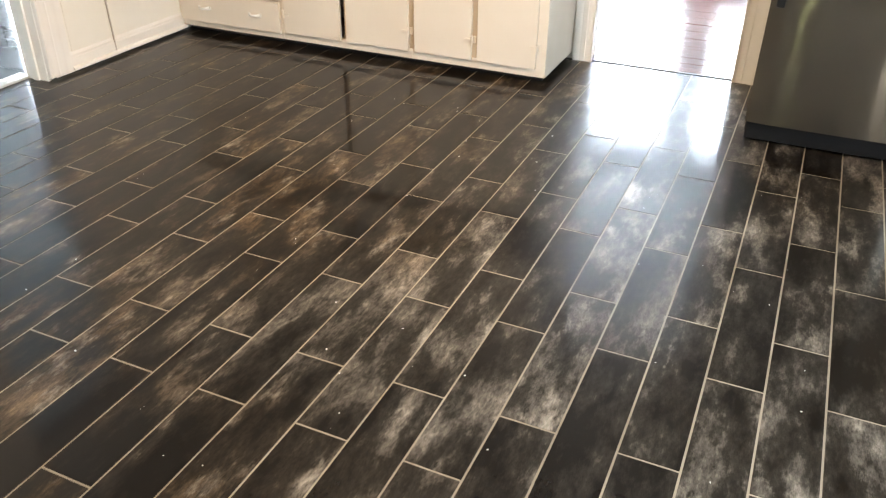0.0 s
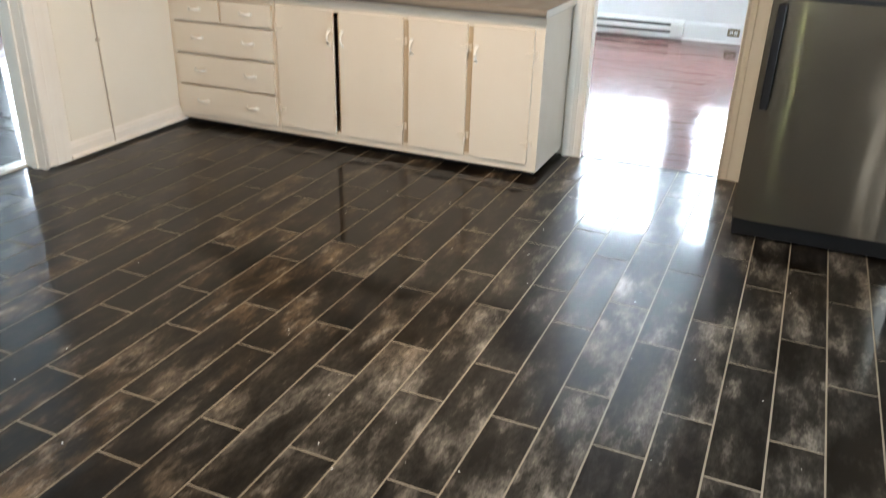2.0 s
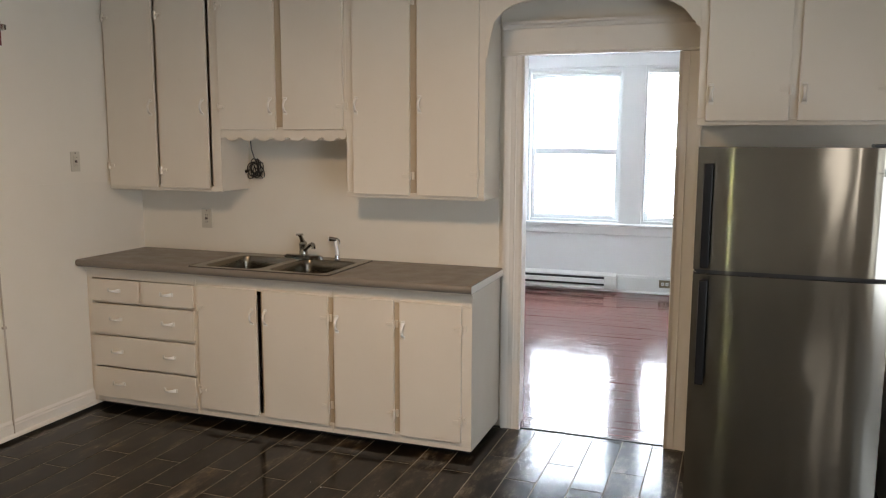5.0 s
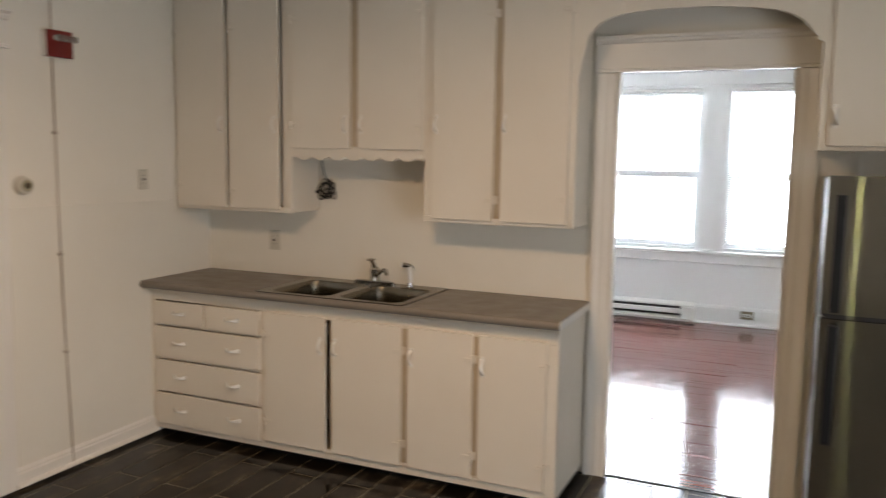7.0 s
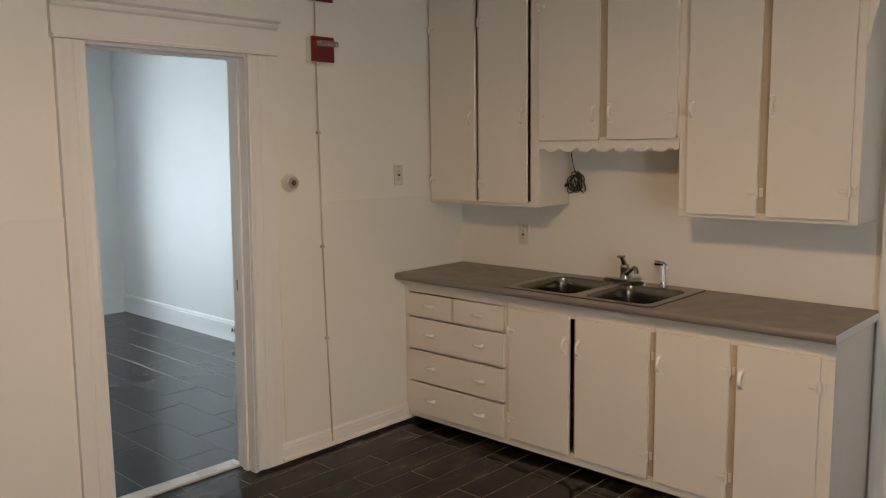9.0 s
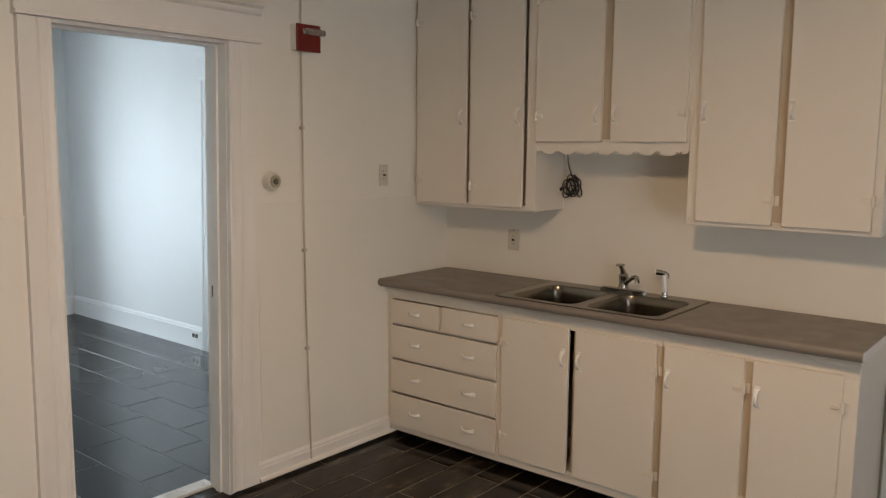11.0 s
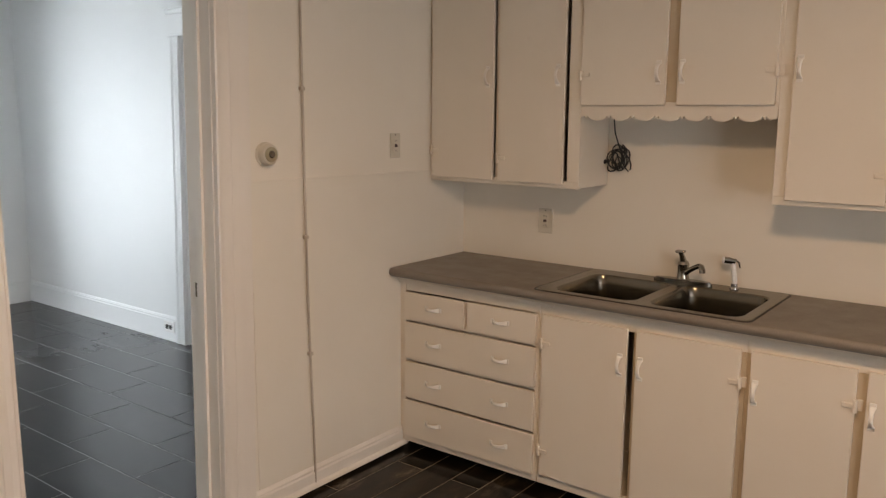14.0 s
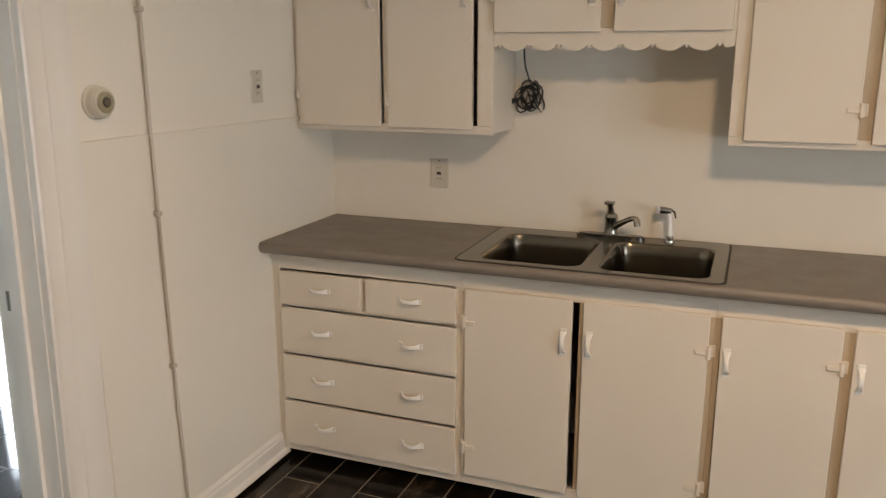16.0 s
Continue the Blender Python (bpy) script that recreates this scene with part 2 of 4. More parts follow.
wire(PLANK, ramp(PLANK, noise_tex(PLANK, coords(PLANK), 5.0, 6, 0.7), [(0.35, grey(0.07)), (0.75, grey(0.22))]), bsdf(PLANK).inputs["Roughness"])
bump(PLANK, noise_tex(PLANK, coords(PLANK, (0.5, 3.0, 1.0)), 6.0, 4), 0.12, 0.004)


def glow(name, strength, colour):
    m = bpy.data.materials.new(name)
    m.use_nodes = True
    nt = m.node_tree
    nt.nodes.remove(nt.nodes["Principled BSDF"])
    e = nt.nodes.new("ShaderNodeEmission")
    e.inputs[0].default_value = (*colour, 1)
    e.inputs[1].default_value = strength
    nt.links.new(e.outputs[0], nt.nodes["Material Output"].inputs[0])
    return m


# ---- mesh helpers ----
def box(bm, x0, x1, y0, y1, z0, z1, bevel=0.0, segments=1):
    made = bmesh.ops.create_cube(bm, size=1.0)["verts"]
    for v in made:
        v.co = Vector(((x0 + x1) / 2 + v.co.x * (x1 - x0), (y0 + y1) / 2 + v.co.y * (y1 - y0), (z0 + z1) / 2 + v.co.z * (z1 - z0)))
    if bevel:
        edges = list({e for v in made for e in v.link_edges})
        bmesh.ops.bevel(bm, geom=edges, offset=bevel, segments=segments, affect="EDGES", profile=0.5)


def box_bm(*dims, bevel=0.0, segments=1):
    bm = bmesh.new()
    box(bm, *dims, bevel=bevel, segments=segments)
    return bm


def prism(bm, outline, axis, a0, a1):
    """Extrude a closed outline of 2D points along an axis: for x the outline is (y, z), for y (x, z), for z (x, y)."""
    def place(p, a):
        return {"x": (a, p[0], p[1]), "y": (p[0], a, p[1]), "z": (p[0], p[1], a)}[axis]
    lo = [bm.verts.new(place(p, a0)) for p in outline]
    hi = [bm.verts.new(place(p, a1)) for p in outline]
    n = len(outline)
    faces = [bm.faces.new(lo), bm.faces.new(hi)]
    faces += [bm.faces.new((lo[i], lo[(i + 1) % n], hi[(i + 1) % n], hi[i])) for i in range(n)]
    bmesh.ops.recalc_face_normals(bm, faces=faces)


def tube(bm, points, radius, sides=8):
    """A round tube along points; radius is a number or one per point."""
    pts = [Vector(p) for p in points]
    rings = []
    up = Vector((0.31, 0.17, 0.93))
    for i, p in enumerate(pts):
        d = (pts[min(i + 1, len(pts) - 1)] - pts[max(i - 1, 0)]).normalized()
        a = d.cross(up)
        a = a.normalized() if a.length > 1e-4 else d.orthogonal().normalized()
        b = d.cross(a)
        r = radius[i] if isinstance(radius, (list, tuple)) else radius
        rings.append([bm.verts.new(p + r * (math.cos(t) * a + math.sin(t) * b)) for t in [2 * math.pi * k / sides for k in range(sides)]])
    faces = []
    for r0, r1 in zip(rings, rings[1:]):
        for k in range(sides):
            faces.append(bm.faces.new((r0[k], r0[(k + 1) % sides], r1[(k + 1) % sides], r1[k])))
    faces.append(bm.faces.new(rings[0]))
    faces.append(bm.faces.new(rings[-1]))
    bmesh.ops.recalc_face_normals(bm, faces=faces)


def lathe(bm, centre, axis, profile, sides=28):
    """Turned body: profile rows (radius, height along the axis from the centre)."""
    axis = Vector(axis).normalized()
    a = axis.orthogonal().normalized()
    b = axis.cross(a)
    c = Vector(centre)
    rings = [[bm.verts.new(c + axis * h + r * (math.cos(t) * a + math.sin(t) * b)) for t in [2 * math.pi * k / sides for k in range(sides)]] for r, h in profile]
    faces = []
    for r0, r1 in zip(rings, rings[1:]):
        for k in range(sides):
            faces.append(bm.faces.new((r0[k], r0[(k + 1) % sides], r1[(k + 1) % sides], r1[k])))
    faces += [bm.faces.new(rings[0]), bm.faces.new(rings[-1])]
    bmesh.ops.recalc_face_normals(bm, faces=faces)


def leaning(bm, axis, slope, z0, beyond=None):
    """Let upright work lean: shift along x or y by the slope times the height over z0 (only what lies beyond a mark)."""
    k = "xy".index(axis)
    for v in bm.verts:
        if beyond is None or v.co[k] > beyond:
            v.co[k] += slope * (v.co.z - z0)
    return bm


ORIGIN = {}


def mesh_of(name, bm, material, at):
    bmesh.ops.translate(bm, verts=bm.verts, vec=-Vector(at))
    me = bpy.data.meshes.new(name)
    bm.to_mesh(me)
    bm.free()
    me.materials.append(material)
    return me


def smooth(ob, degrees=22):
    for p in ob.data.polygons:
        p.use_smooth = True
    ob.data.set_sharp_from_angle(angle=radians(degrees))
    return ob


def thing(name, at, label, category, group=""):
    ob = new(name)
    ob.empty_display_size = 0.05
    ob.location = at
    ORIGIN[ob.name] = Vector(at)
    return tagged(ob, label, category, group)


def part(name, bm, material, parent, label=""):
    """One mesh under a thing or part; the bmesh is in world metres."""
    at = ORIGIN[parent.name]
    ob = new(name, mesh_of(name, bm, material, at))
    ob.parent = parent
    ORIGIN[ob.name] = at
    smooth(ob)
    return tagged(ob, label)


def structure(name, bm, material, label, category):
    ob = new(name, mesh_of(name, bm, material, (0, 0, 0)))
    ORIGIN[ob.name] = Vector((0, 0, 0))
    smooth(ob)
    return tagged(ob, label, category, kind="structure")


def wall_bm(along, a0, a1, t0, t1, z0, z1, holes=()):
    """A wall along x or y from a0 to a1, t0 to t1 thick, with holes (a0, a1, z0, z1) right through."""
    us = sorted({a0, a1, *[h[0] for h in holes], *[h[1] for h in holes]})
    zs = sorted({z0, z1, *[h[2] for h in holes], *[h[3] for h in holes]})
    def solid(i, j):
        if not (0 <= i < len(us) - 1 and 0 <= j < len(zs) - 1):
            return False
        u, z = (us[i] + us[i + 1]) / 2, (zs[j] + zs[j + 1]) / 2
        return not any(h[0] < u < h[1] and h[2] < z < h[3] for h in holes)
    bm = bmesh.new()
    def at(u, t, z):
        return (u, t, z) if along == "x" else (t, u, z)
    def quad(*ps):
        bm.faces.new([bm.verts.new(at(*p)) for p in ps])
    for i in range(len(us) - 1):
        for j in range(len(zs) - 1):
            if not solid(i, j):
                continue
            u0, u1, w0, w1 = us[i], us[i + 1], zs[j], zs[j + 1]
            quad((u0, t0, w0), (u1, t0, w0), (u1, t0, w1), (u0, t0, w1))
            quad((u0, t1, w0), (u1, t1, w0), (u1, t1, w1), (u0, t1, w1))
            if not solid(i - 1, j):
                quad((u0, t0, w0), (u0, t1, w0), (u0, t1, w1), (u0, t0, w1))
            if not solid(i + 1, j):
                quad((u1, t0, w0), (u1, t1, w0), (u1, t1, w1), (u1, t0, w1))
            if not solid(i, j - 1):
                quad((u0, t0, w0), (u0, t1, w0), (u1, t1, w0), (u1, t0, w0))
            if not solid(i, j + 1):
                quad((u0, t0, w1), (u0, t1, w1), (u1, t1, w1), (u1, t0, w1))
    bmesh.ops.remove_doubles(bm, verts=bm.verts, dist=1e-5)
    bmesh.ops.recalc_face_normals(bm, faces=bm.faces)
    return bm


# ---- plan ----
TOP = 2.74                         # ceiling
EAST, SOUTH = 5.2, -7.5            # kitchen
HALL_W, HALL_S, HALL_N = -4.55, -3.9, -0.10   # room beyond the west door
FAR = 4.33                         # window wall of the front rooms
DX0, DX1, DZ = 2.515, 3.340, 2.071            # north doorway
WY0, WY1, WZ = -2.318, -1.560, 2.078          # west doorway
OX0, OX1, OZ = -2.25, -0.6, 2.12             # cased opening in the room beyond
W1, W2 = (1.50, 2.50), (2.72, 3.72)          # front windows
WB, WT = 0.728, 2.355

structure("wall_north", wall_bm("x", -0.15, EAST, 0.0, 0.15, 0, TOP, [(DX0 - 0.02, DX1 + 0.02, 0, DZ + 0.02)]), WALL, "cream painted plaster wall behind the sink counter", "wall")
structure("wall_west", wall_bm("y", SOUTH, -0.001, -0.15, 0.0, 0, TOP, [(WY0 - 0.02, WY1 + 0.021, 0, WZ + 0.02)]), WALL, "cream painted plaster wall with a crooked panel line", "wall")
structure("wall_east", wall_bm("y", SOUTH, FAR, EAST, EAST + 0.15, 0, TOP, [(-4.3, -2.4, 0.5, 1.95)]), WALL, "plain cream painted wall", "wall")
# unseen wall; its narrow openings are added to shape reflections on the refrigerator
structure("wall_south", wall_bm("x", HALL_W, EAST + 0.15, SOUTH - 0.15, SOUTH, 0, TOP, [(4.70, 4.90, 0.8, 2.25), (5.0, 5.18, 0.8, 2.25), (3.396, 3.4035, 0.02, 2.25)]), WALL, "plain cream painted wall", "wall")
structure("wall_front", wall_bm("x", HALL_W - 0.15, EAST + 0.15, FAR, FAR + 0.18, 0, TOP, [(W1[0], W1[1], WB, WT), (W2[0], W2[1], WB, WT)]), COOL_WALL, "white painted wall under two sash windows", "wall")
structure("wall_between", wall_bm("y", 0.152, FAR - 0.001, 0.75, 0.87, 0, TOP), COOL_WALL, "plain white painted wall", "wall")
structure("wall_hall_north", wall_bm("x", HALL_W, -0.152, HALL_N, 0.05, 0, TOP, [(OX0 - 0.06, OX1, 0, OZ)]), COOL_WALL, "white painted wall with a cased opening", "wall")
structure("wall_hall_west", wall_bm("y", SOUTH, FAR - 0.001, HALL_W - 0.15, HALL_W, 0, TOP, [(0.7, 2.3, 0.6, 2.3), (-2.3, -1.3, 0.45, 1.9)]), COOL_WALL, "plain white painted wall", "wall")
structure("wall_hall_south", wall_bm("x", HALL_W + 0.001, -0.151, HALL_S - 0.15, HALL_S, 0, TOP), COOL_WALL, "plain white painted wall", "wall")
structure("ceiling", box_bm(HALL_W - 0.15, EAST + 0.15, SOUTH - 0.15, FAR + 0.18, TOP + 0.002, TOP + 0.12), CEILING, "flat white painted ceiling", "ceiling")

# daylight beyond the windows, and added glows behind the south wall
def backdrop(x0, x1, y0, y1, z0, z1, strength, colour=DAY):
    bm = bmesh.new()
    if x0 == x1:
        ps = [(x0, y0, z0), (x0, y1, z0), (x0, y1, z1), (x0, y0, z1)]
    else:
        ps = [(x0, y0, z0), (x1, y0, z0), (x1, y0, z1), (x0, y0, z1)]
    bm.faces.new([bm.verts.new(p) for p in ps])
    structure("backdrop", bm, glow("daylight", strength, colour), "glowing panel behind a wall opening, for daylight and reflected streaks", "sky")


backdrop(0.9, 4.6, FAR + 0.9, FAR + 0.9, -0.2, 3.6, GLOW_FAR)
backdrop(HALL_W - 0.7, HALL_W - 0.7, 0.2, 2.8, 0.2, 3.0, GLOW_WEST)
backdrop(HALL_W - 0.5, HALL_W - 0.5, -2.8, -0.8, 0.1, 2.5, GLOW_HALL, (0.74, 0.91, 1.0))
backdrop(EAST + 0.6, EAST + 0.6, -5.3, -1.4, 0.1, 2.6, GLOW_KITCHEN)
# added warm glow and yellow-green slit, reflected as streaks in the steel doors
backdrop(4.2, 5.5, SOUTH - 0.6, SOUTH - 0.6, 0.3, 2.8, GLOW_SOUTH, (1.0, 0.94, 0.84))
backdrop(3.30, 3.50, SOUTH - 0.2, SOUTH - 0.2, 0.0, 2.5, 80.0, (0.92, 1.0, 0.42))

# ---- door casings, jambs, baseboards ----
def casing_profile(w, d):
    """Moulded casing section across its width: (offset, depth)."""
    return [(0, 0), (0, d * 0.86), (w * 0.04, d * 0.97), (w * 0.11, d * 0.84), (w * 0.17, d * 0.74), (w * 0.36, d * 0.76), (w * 0.41, d * 0.86),
            (w * 0.46, d * 0.76), (w * 0.66, d * 0.77), (w * 0.74, d * 0.90), (w * 0.84, d), (w, d * 0.96), (w, 0)]


def upright_casing(a0, a1, z0, z1, face, sign, along):
    """Casing from a0 (inner edge) to a1, standing on a wall face; sign: which way it stands proud."""
    w = a1 - a0
    prof = [(a0 + math.copysign(o, w), face + sign * d) for o, d in casing_profile(abs(w), 0.03)]
    bm = bmesh.new()
    prism(bm, prof if along == "x" else [(d, a) for a, d in prof], "z", z0, z1)
    return bm


def head_casing(a0, a1, z, face, sign, along, height=0.13, cornice=0.055):
    """Flat head board with a fillet under it and a stepped cornice over it."""
    bm = bmesh.new()
    s = sign
    prof = [(0, 0), (0.042, 0), (0.042, 0.014), (0.028, 0.018), (0.028, height), (0.040, height + 0.008), (0.046, height + 0.02), (0.046, height + 0.028),
            (0.062, height + 0.036), (0.070, height + cornice - 0.012), (0.070, height + cornice), (0, height + cornice)]
    pts = [(face + s * d, z + h) for d, h in prof]
    prism(bm, pts, "x" if along == "x" else "y", a0, a1)
    return bm


def jamb(along, a0, a1, t0, t1, z, thick=0.02, stops=True):
    """Lining of an opening with stop beads: two sides and head in one U."""
    bm = bmesh.new()
    def b(u0, u1, v0, v1, z0, z1):
        if along == "x":
            box(bm, u0, u1, v0, v1, z0, z1)
        else:
            box(bm, v0, v1, u0, u1, z0, z1)
    b(a0 - thick, a0, t0, t1, 0, z)
    b(a1, a1 + thick, t0, t1, 0, z)
    b(a0 - thick, a1 + thick, t0, t1, z, z + thick)
    if not stops:
        return bm
    m = (t0 + t1) / 2
    b(a0, a0 + 0.011, m - 0.02, m + 0.02, 0, z - 0.011)
    b(a1 - 0.011, a1, m - 0.02, m + 0.02, 0, z - 0.011)
    b(a0, a1, m - 0.02, m + 0.02, z - 0.011, z)
    return bm


# north doorway
door_n = structure("door_1", jamb("x", DX0, DX1, -0.002, 0.152, DZ, stops=False), TRIM, "doorless opening lined with cream painted jambs", "doorway")
part("casing", upright_casing(2.538, 2.428, 0, 2.051, 0.0, -1, "x"), TRIM, door_n)
part("casing", upright_casing(3.320, 3.437, 0, 2.051, 0.0, -1, "x"), TRIM, door_n)
part("head_casing", head_casing(2.420, 3.430, 2.052, 0.0, -1, "x", 0.135, 0.035), TRIM, door_n)
part("casing", upright_casing(DX0 - 0.012, 2.42, 0, DZ + 0.012, 0.15, 1, "x"), TRIM, door_n)
part("casing", upright_casing(DX1 + 0.012, 3.44, 0, DZ + 0.012, 0.15, 1, "x"), TRIM, door_n)
part("threshold", box_bm(DX0, DX1, 0.0, 0.017, -0.001, 0.004, bevel=0.0015), SLOT, door_n, "thin dark metal threshold strip")

# west doorway, its north side out of plumb
LEAN_W = 0.0185
door_w = structure("door_2", leaning(jamb("y", WY0, WY1, -0.152, 0.002, WZ), "y", LEAN_W, WZ, -1.9), TRIM, "doorless opening lined with cream painted jambs", "doorway")
part("casing", leaning(upright_casing(WY0 - 0.012, -2.453, 0, WZ + 0.012, 0.0, 1, "y"), "y", 0.006, 2.1), TRIM, door_w)
part("casing", leaning(upright_casing(WY1 + 0.004, -1.406, 0.016, WZ + 0.012, 0.0, 1, "y"), "y", LEAN_W, 2.1), TRIM, door_w)
part("head_casing", head_casing(-2.462, -1.384, WZ + 0.014, 0.0, 1, "y", 0.122, 0.05), TRIM, door_w)
part("threshold", box_bm(-0.225, -0.135, WY0 - 0.02, WY1 - 0.02, -0.004, 0.014, bevel=0.005), SILL, door_w, "worn pale stone threshold")
part("strike_plate", box_bm(-0.118, -0.100, WY1 - 0.024, WY1 - 0.019, 0.93, 0.985, bevel=0.001), BRASS, door_w, "painted-over metal strike plate")

# cased opening of the room beyond
opening = structure("door_3", leaning(jamb("x", OX0 + 0.02, OX1 - 0.02, HALL_N - 0.002, 0.052, OZ - 0.02), "x", 0.036, OZ, -9.0), COOL_WALL, "wide cased opening painted white", "doorway")
part("casing", leaning(upright_casing(OX0 + 0.012, -2.335, 0, OZ, HALL_N, -1, "x"), "x", 0.036, OZ), COOL_WALL, opening)
part("casing", upright_casing(OX1 - 0.008, OX1 + 0.12, 0, OZ, HALL_N, -1, "x"), COOL_WALL, opening)
part("head_casing", head_casing(-2.345, OX1 + 0.12, OZ + 0.001, HALL_N, -1, "x", 0.14, 0.045), COOL_WALL, opening)


def baseboard(along, a0, a1, face, sign, height, foot=0.0, depth=0.018, shoe=0.016):
    prof = [(0, foot), (depth + shoe, foot), (depth + shoe, foot + 0.006), (depth + shoe * 0.7, foot + 0.014), (depth, foot + 0.02), (depth, height - 0.03), (depth - 0.004, height - 0.022),
            (depth - 0.004, height - 0.014), (depth - 0.010, height - 0.004), (depth - 0.012, height), (0, height)]
    bm = bmesh.new()
    prism(bm, [(face + sign * d, h) for d, h in prof], "x" if along == "x" else "y", a0, a1)
    return bm


structure("baseboard", baseboard("y", -1.437, -0.50, 0.0, 1, 0.108, 0.016), TRIM, "cream painted wooden baseboard, scuffed along the floor", "baseboard")
structure("baseboard", baseboard("y", SOUTH, -2.462, 0.0, 1, 0.118, 0.016), TRIM, "cream painted wooden baseboard", "baseboard")
structure("baseboard", baseboard("x", HALL_W, -2.385, HALL_N, -1, 0.178, shoe=0.003), COOL_WALL, "tall white painted baseboard", "baseboard")
structure("baseboard", baseboard("y", HALL_S, HALL_N - 0.036, HALL_W, 1, 0.178, shoe=0.003), COOL_WALL, "tall white painted baseboard", "baseboard")
structure("baseboard", baseboard("x", 0.88, EAST, FAR, -1, 0.19), COOL_WALL, "tall white painted baseboard", "baseboard")

# panelled lower part of the west wall, with its crooked top bead
def wainscot(y0, y1):
    def top(y):
        return 1.351 - 0.0085 * y
    bm = bmesh.new()
    prism(bm, [(y0, 0.06), (y1, 0.06), (y1, top(y1) - 0.012), (y0, top(y0) - 0.012)], "x", 0.0005, 0.004)
    prism(bm, [(y0, top(y0) - 0.012), (y1, top(y1) - 0.012), (y1, top(y1)), (y0, top(y0))], "x", 0.0005, 0.012)
    return bm


structure("trim", wainscot(-1.405, -0.002), WALL, "thin wall panel with a crooked bead along its top", "trim")
structure("trim", wainscot(-5.9, -2.454), WALL, "thin wall panel with a crooked bead along its top", "trim")

# smooth board on the wall behind the counter, ending short of the door casing
bm = bmesh.new()
prism(bm, [(0.003, 0.911), (2.397, 0.911), (2.397, 1.2995), (1.6135, 1.2995), (1.6135, 1.636), (0.8125, 1.636), (0.8125, 1.3055), (0.003, 1.3055)], "y", -0.0035, -0.0005)
structure("trim", bm, WALL, "smooth cream painted board on the wall behind the counter", "trim")

# ---- front windows ----
def sash(x0, x1, z0, z1, y, name, win):
    bm = bmesh.new()
    s = 0.045
    box(bm, x0, x0 + s, y, y + 0.032, z0, z1, bevel=0.004)
    box(bm, x1 - s, x1, y, y + 0.032, z0, z1, bevel=0.004)
    box(bm, x0 + s, x1 - s, y + 0.001, y + 0.031, z0, z0 + s, bevel=0.004)
    box(bm, x0 + s, x1 - s, y + 0.001, y + 0.031, z1 - s * 1.3, z1, bevel=0.004)
    ob = part(name, bm, COOL_WALL, win)
    pane = part("pane", box_bm(x0 + s - 0.004, x1 - s + 0.004, y + 0.014, y + 0.017, z0 + s - 0.004, z1 - s * 1.3 + 0.004), GLASS, ob)
    pane.visible_shadow = False


def window(name, x0, x1):
    win = structure(name, box_bm(x0 - 0.001, x0 + 0.025, FAR - 0.002, FAR + 0.17, WB, WT), COOL_WALL, "white painted double-hung sash window, glaring with daylight", "window")
    part("jamb", box_bm(x1 - 0.025, x1 + 0.001, FAR - 0.002, FAR + 0.17, WB, WT), COOL_WALL, win)
    part("head", box_bm(x0 + 0.025, x1 - 0.025, FAR - 0.002, FAR + 0.17, WT - 0.03, WT), COOL_WALL, win)
    part("window_sill", box_bm(x0 + 0.025, x1 - 0.025, FAR + 0.03, FAR + 0.2, WB, WB + 0.03), COOL_WALL, win)
    mid = 1.478
    sash(x0 + 0.026, x1 - 0.026, WB + 0.03, mid + 0.034, FAR + 0.06, "lower_sash", win)
    sash(x0 + 0.026, x1 - 0.026, mid - 0.03, WT - 0.031, FAR + 0.096, "upper_sash", win)
    return win


win_1 = window("window_1", *W1)
win_2 = window("window_2", *W2)
bm = bmesh.new()
box(bm, W1[0] - 0.13, W1[0] + 0.004, FAR - 0.022, FAR - 0.0005, WB + 0.001, WT - 0.002, bevel=0.003)
box(bm, W1[1] - 0.004, W2[0] + 0.004, FAR - 0.022, FAR - 0.0005, WB + 0.001, WT - 0.002, bevel=0.003)
box(bm, W2[1] - 0.004, W2[1] + 0.13, FAR - 0.022, FAR - 0.0005, WB + 0.001, WT - 0.002, bevel=0.003)
box(bm, W1[0] - 0.14, W2[1] + 0.14, FAR - 0.024, FAR - 0.0005, WT - 0.0015, WT + 0.13, bevel=0.003)
box(bm, W1[0] - 0.16, W2[1] + 0.16, FAR - 0.05, FAR - 0.0005, WT + 0.131, WT + 0.165, bevel=0.008)
structure("trim", bm, COOL_WALL, "white painted casing and mullion round the paired windows", "trim")
bm = bmesh.new()
box(bm, W1[0] - 0.17, W2[1] + 0.17, FAR - 0.06, FAR + 0.03, WB - 0.028, WB, bevel=0.008, segments=2)
box(bm, W1[0] - 0.14, W2[1] + 0.14, FAR - 0.02, FAR - 0.0005, WB - 0.125, WB - 0.0285, bevel=0.005)
structure("trim", bm, COOL_WALL, "white painted window stool and apron", "trim")


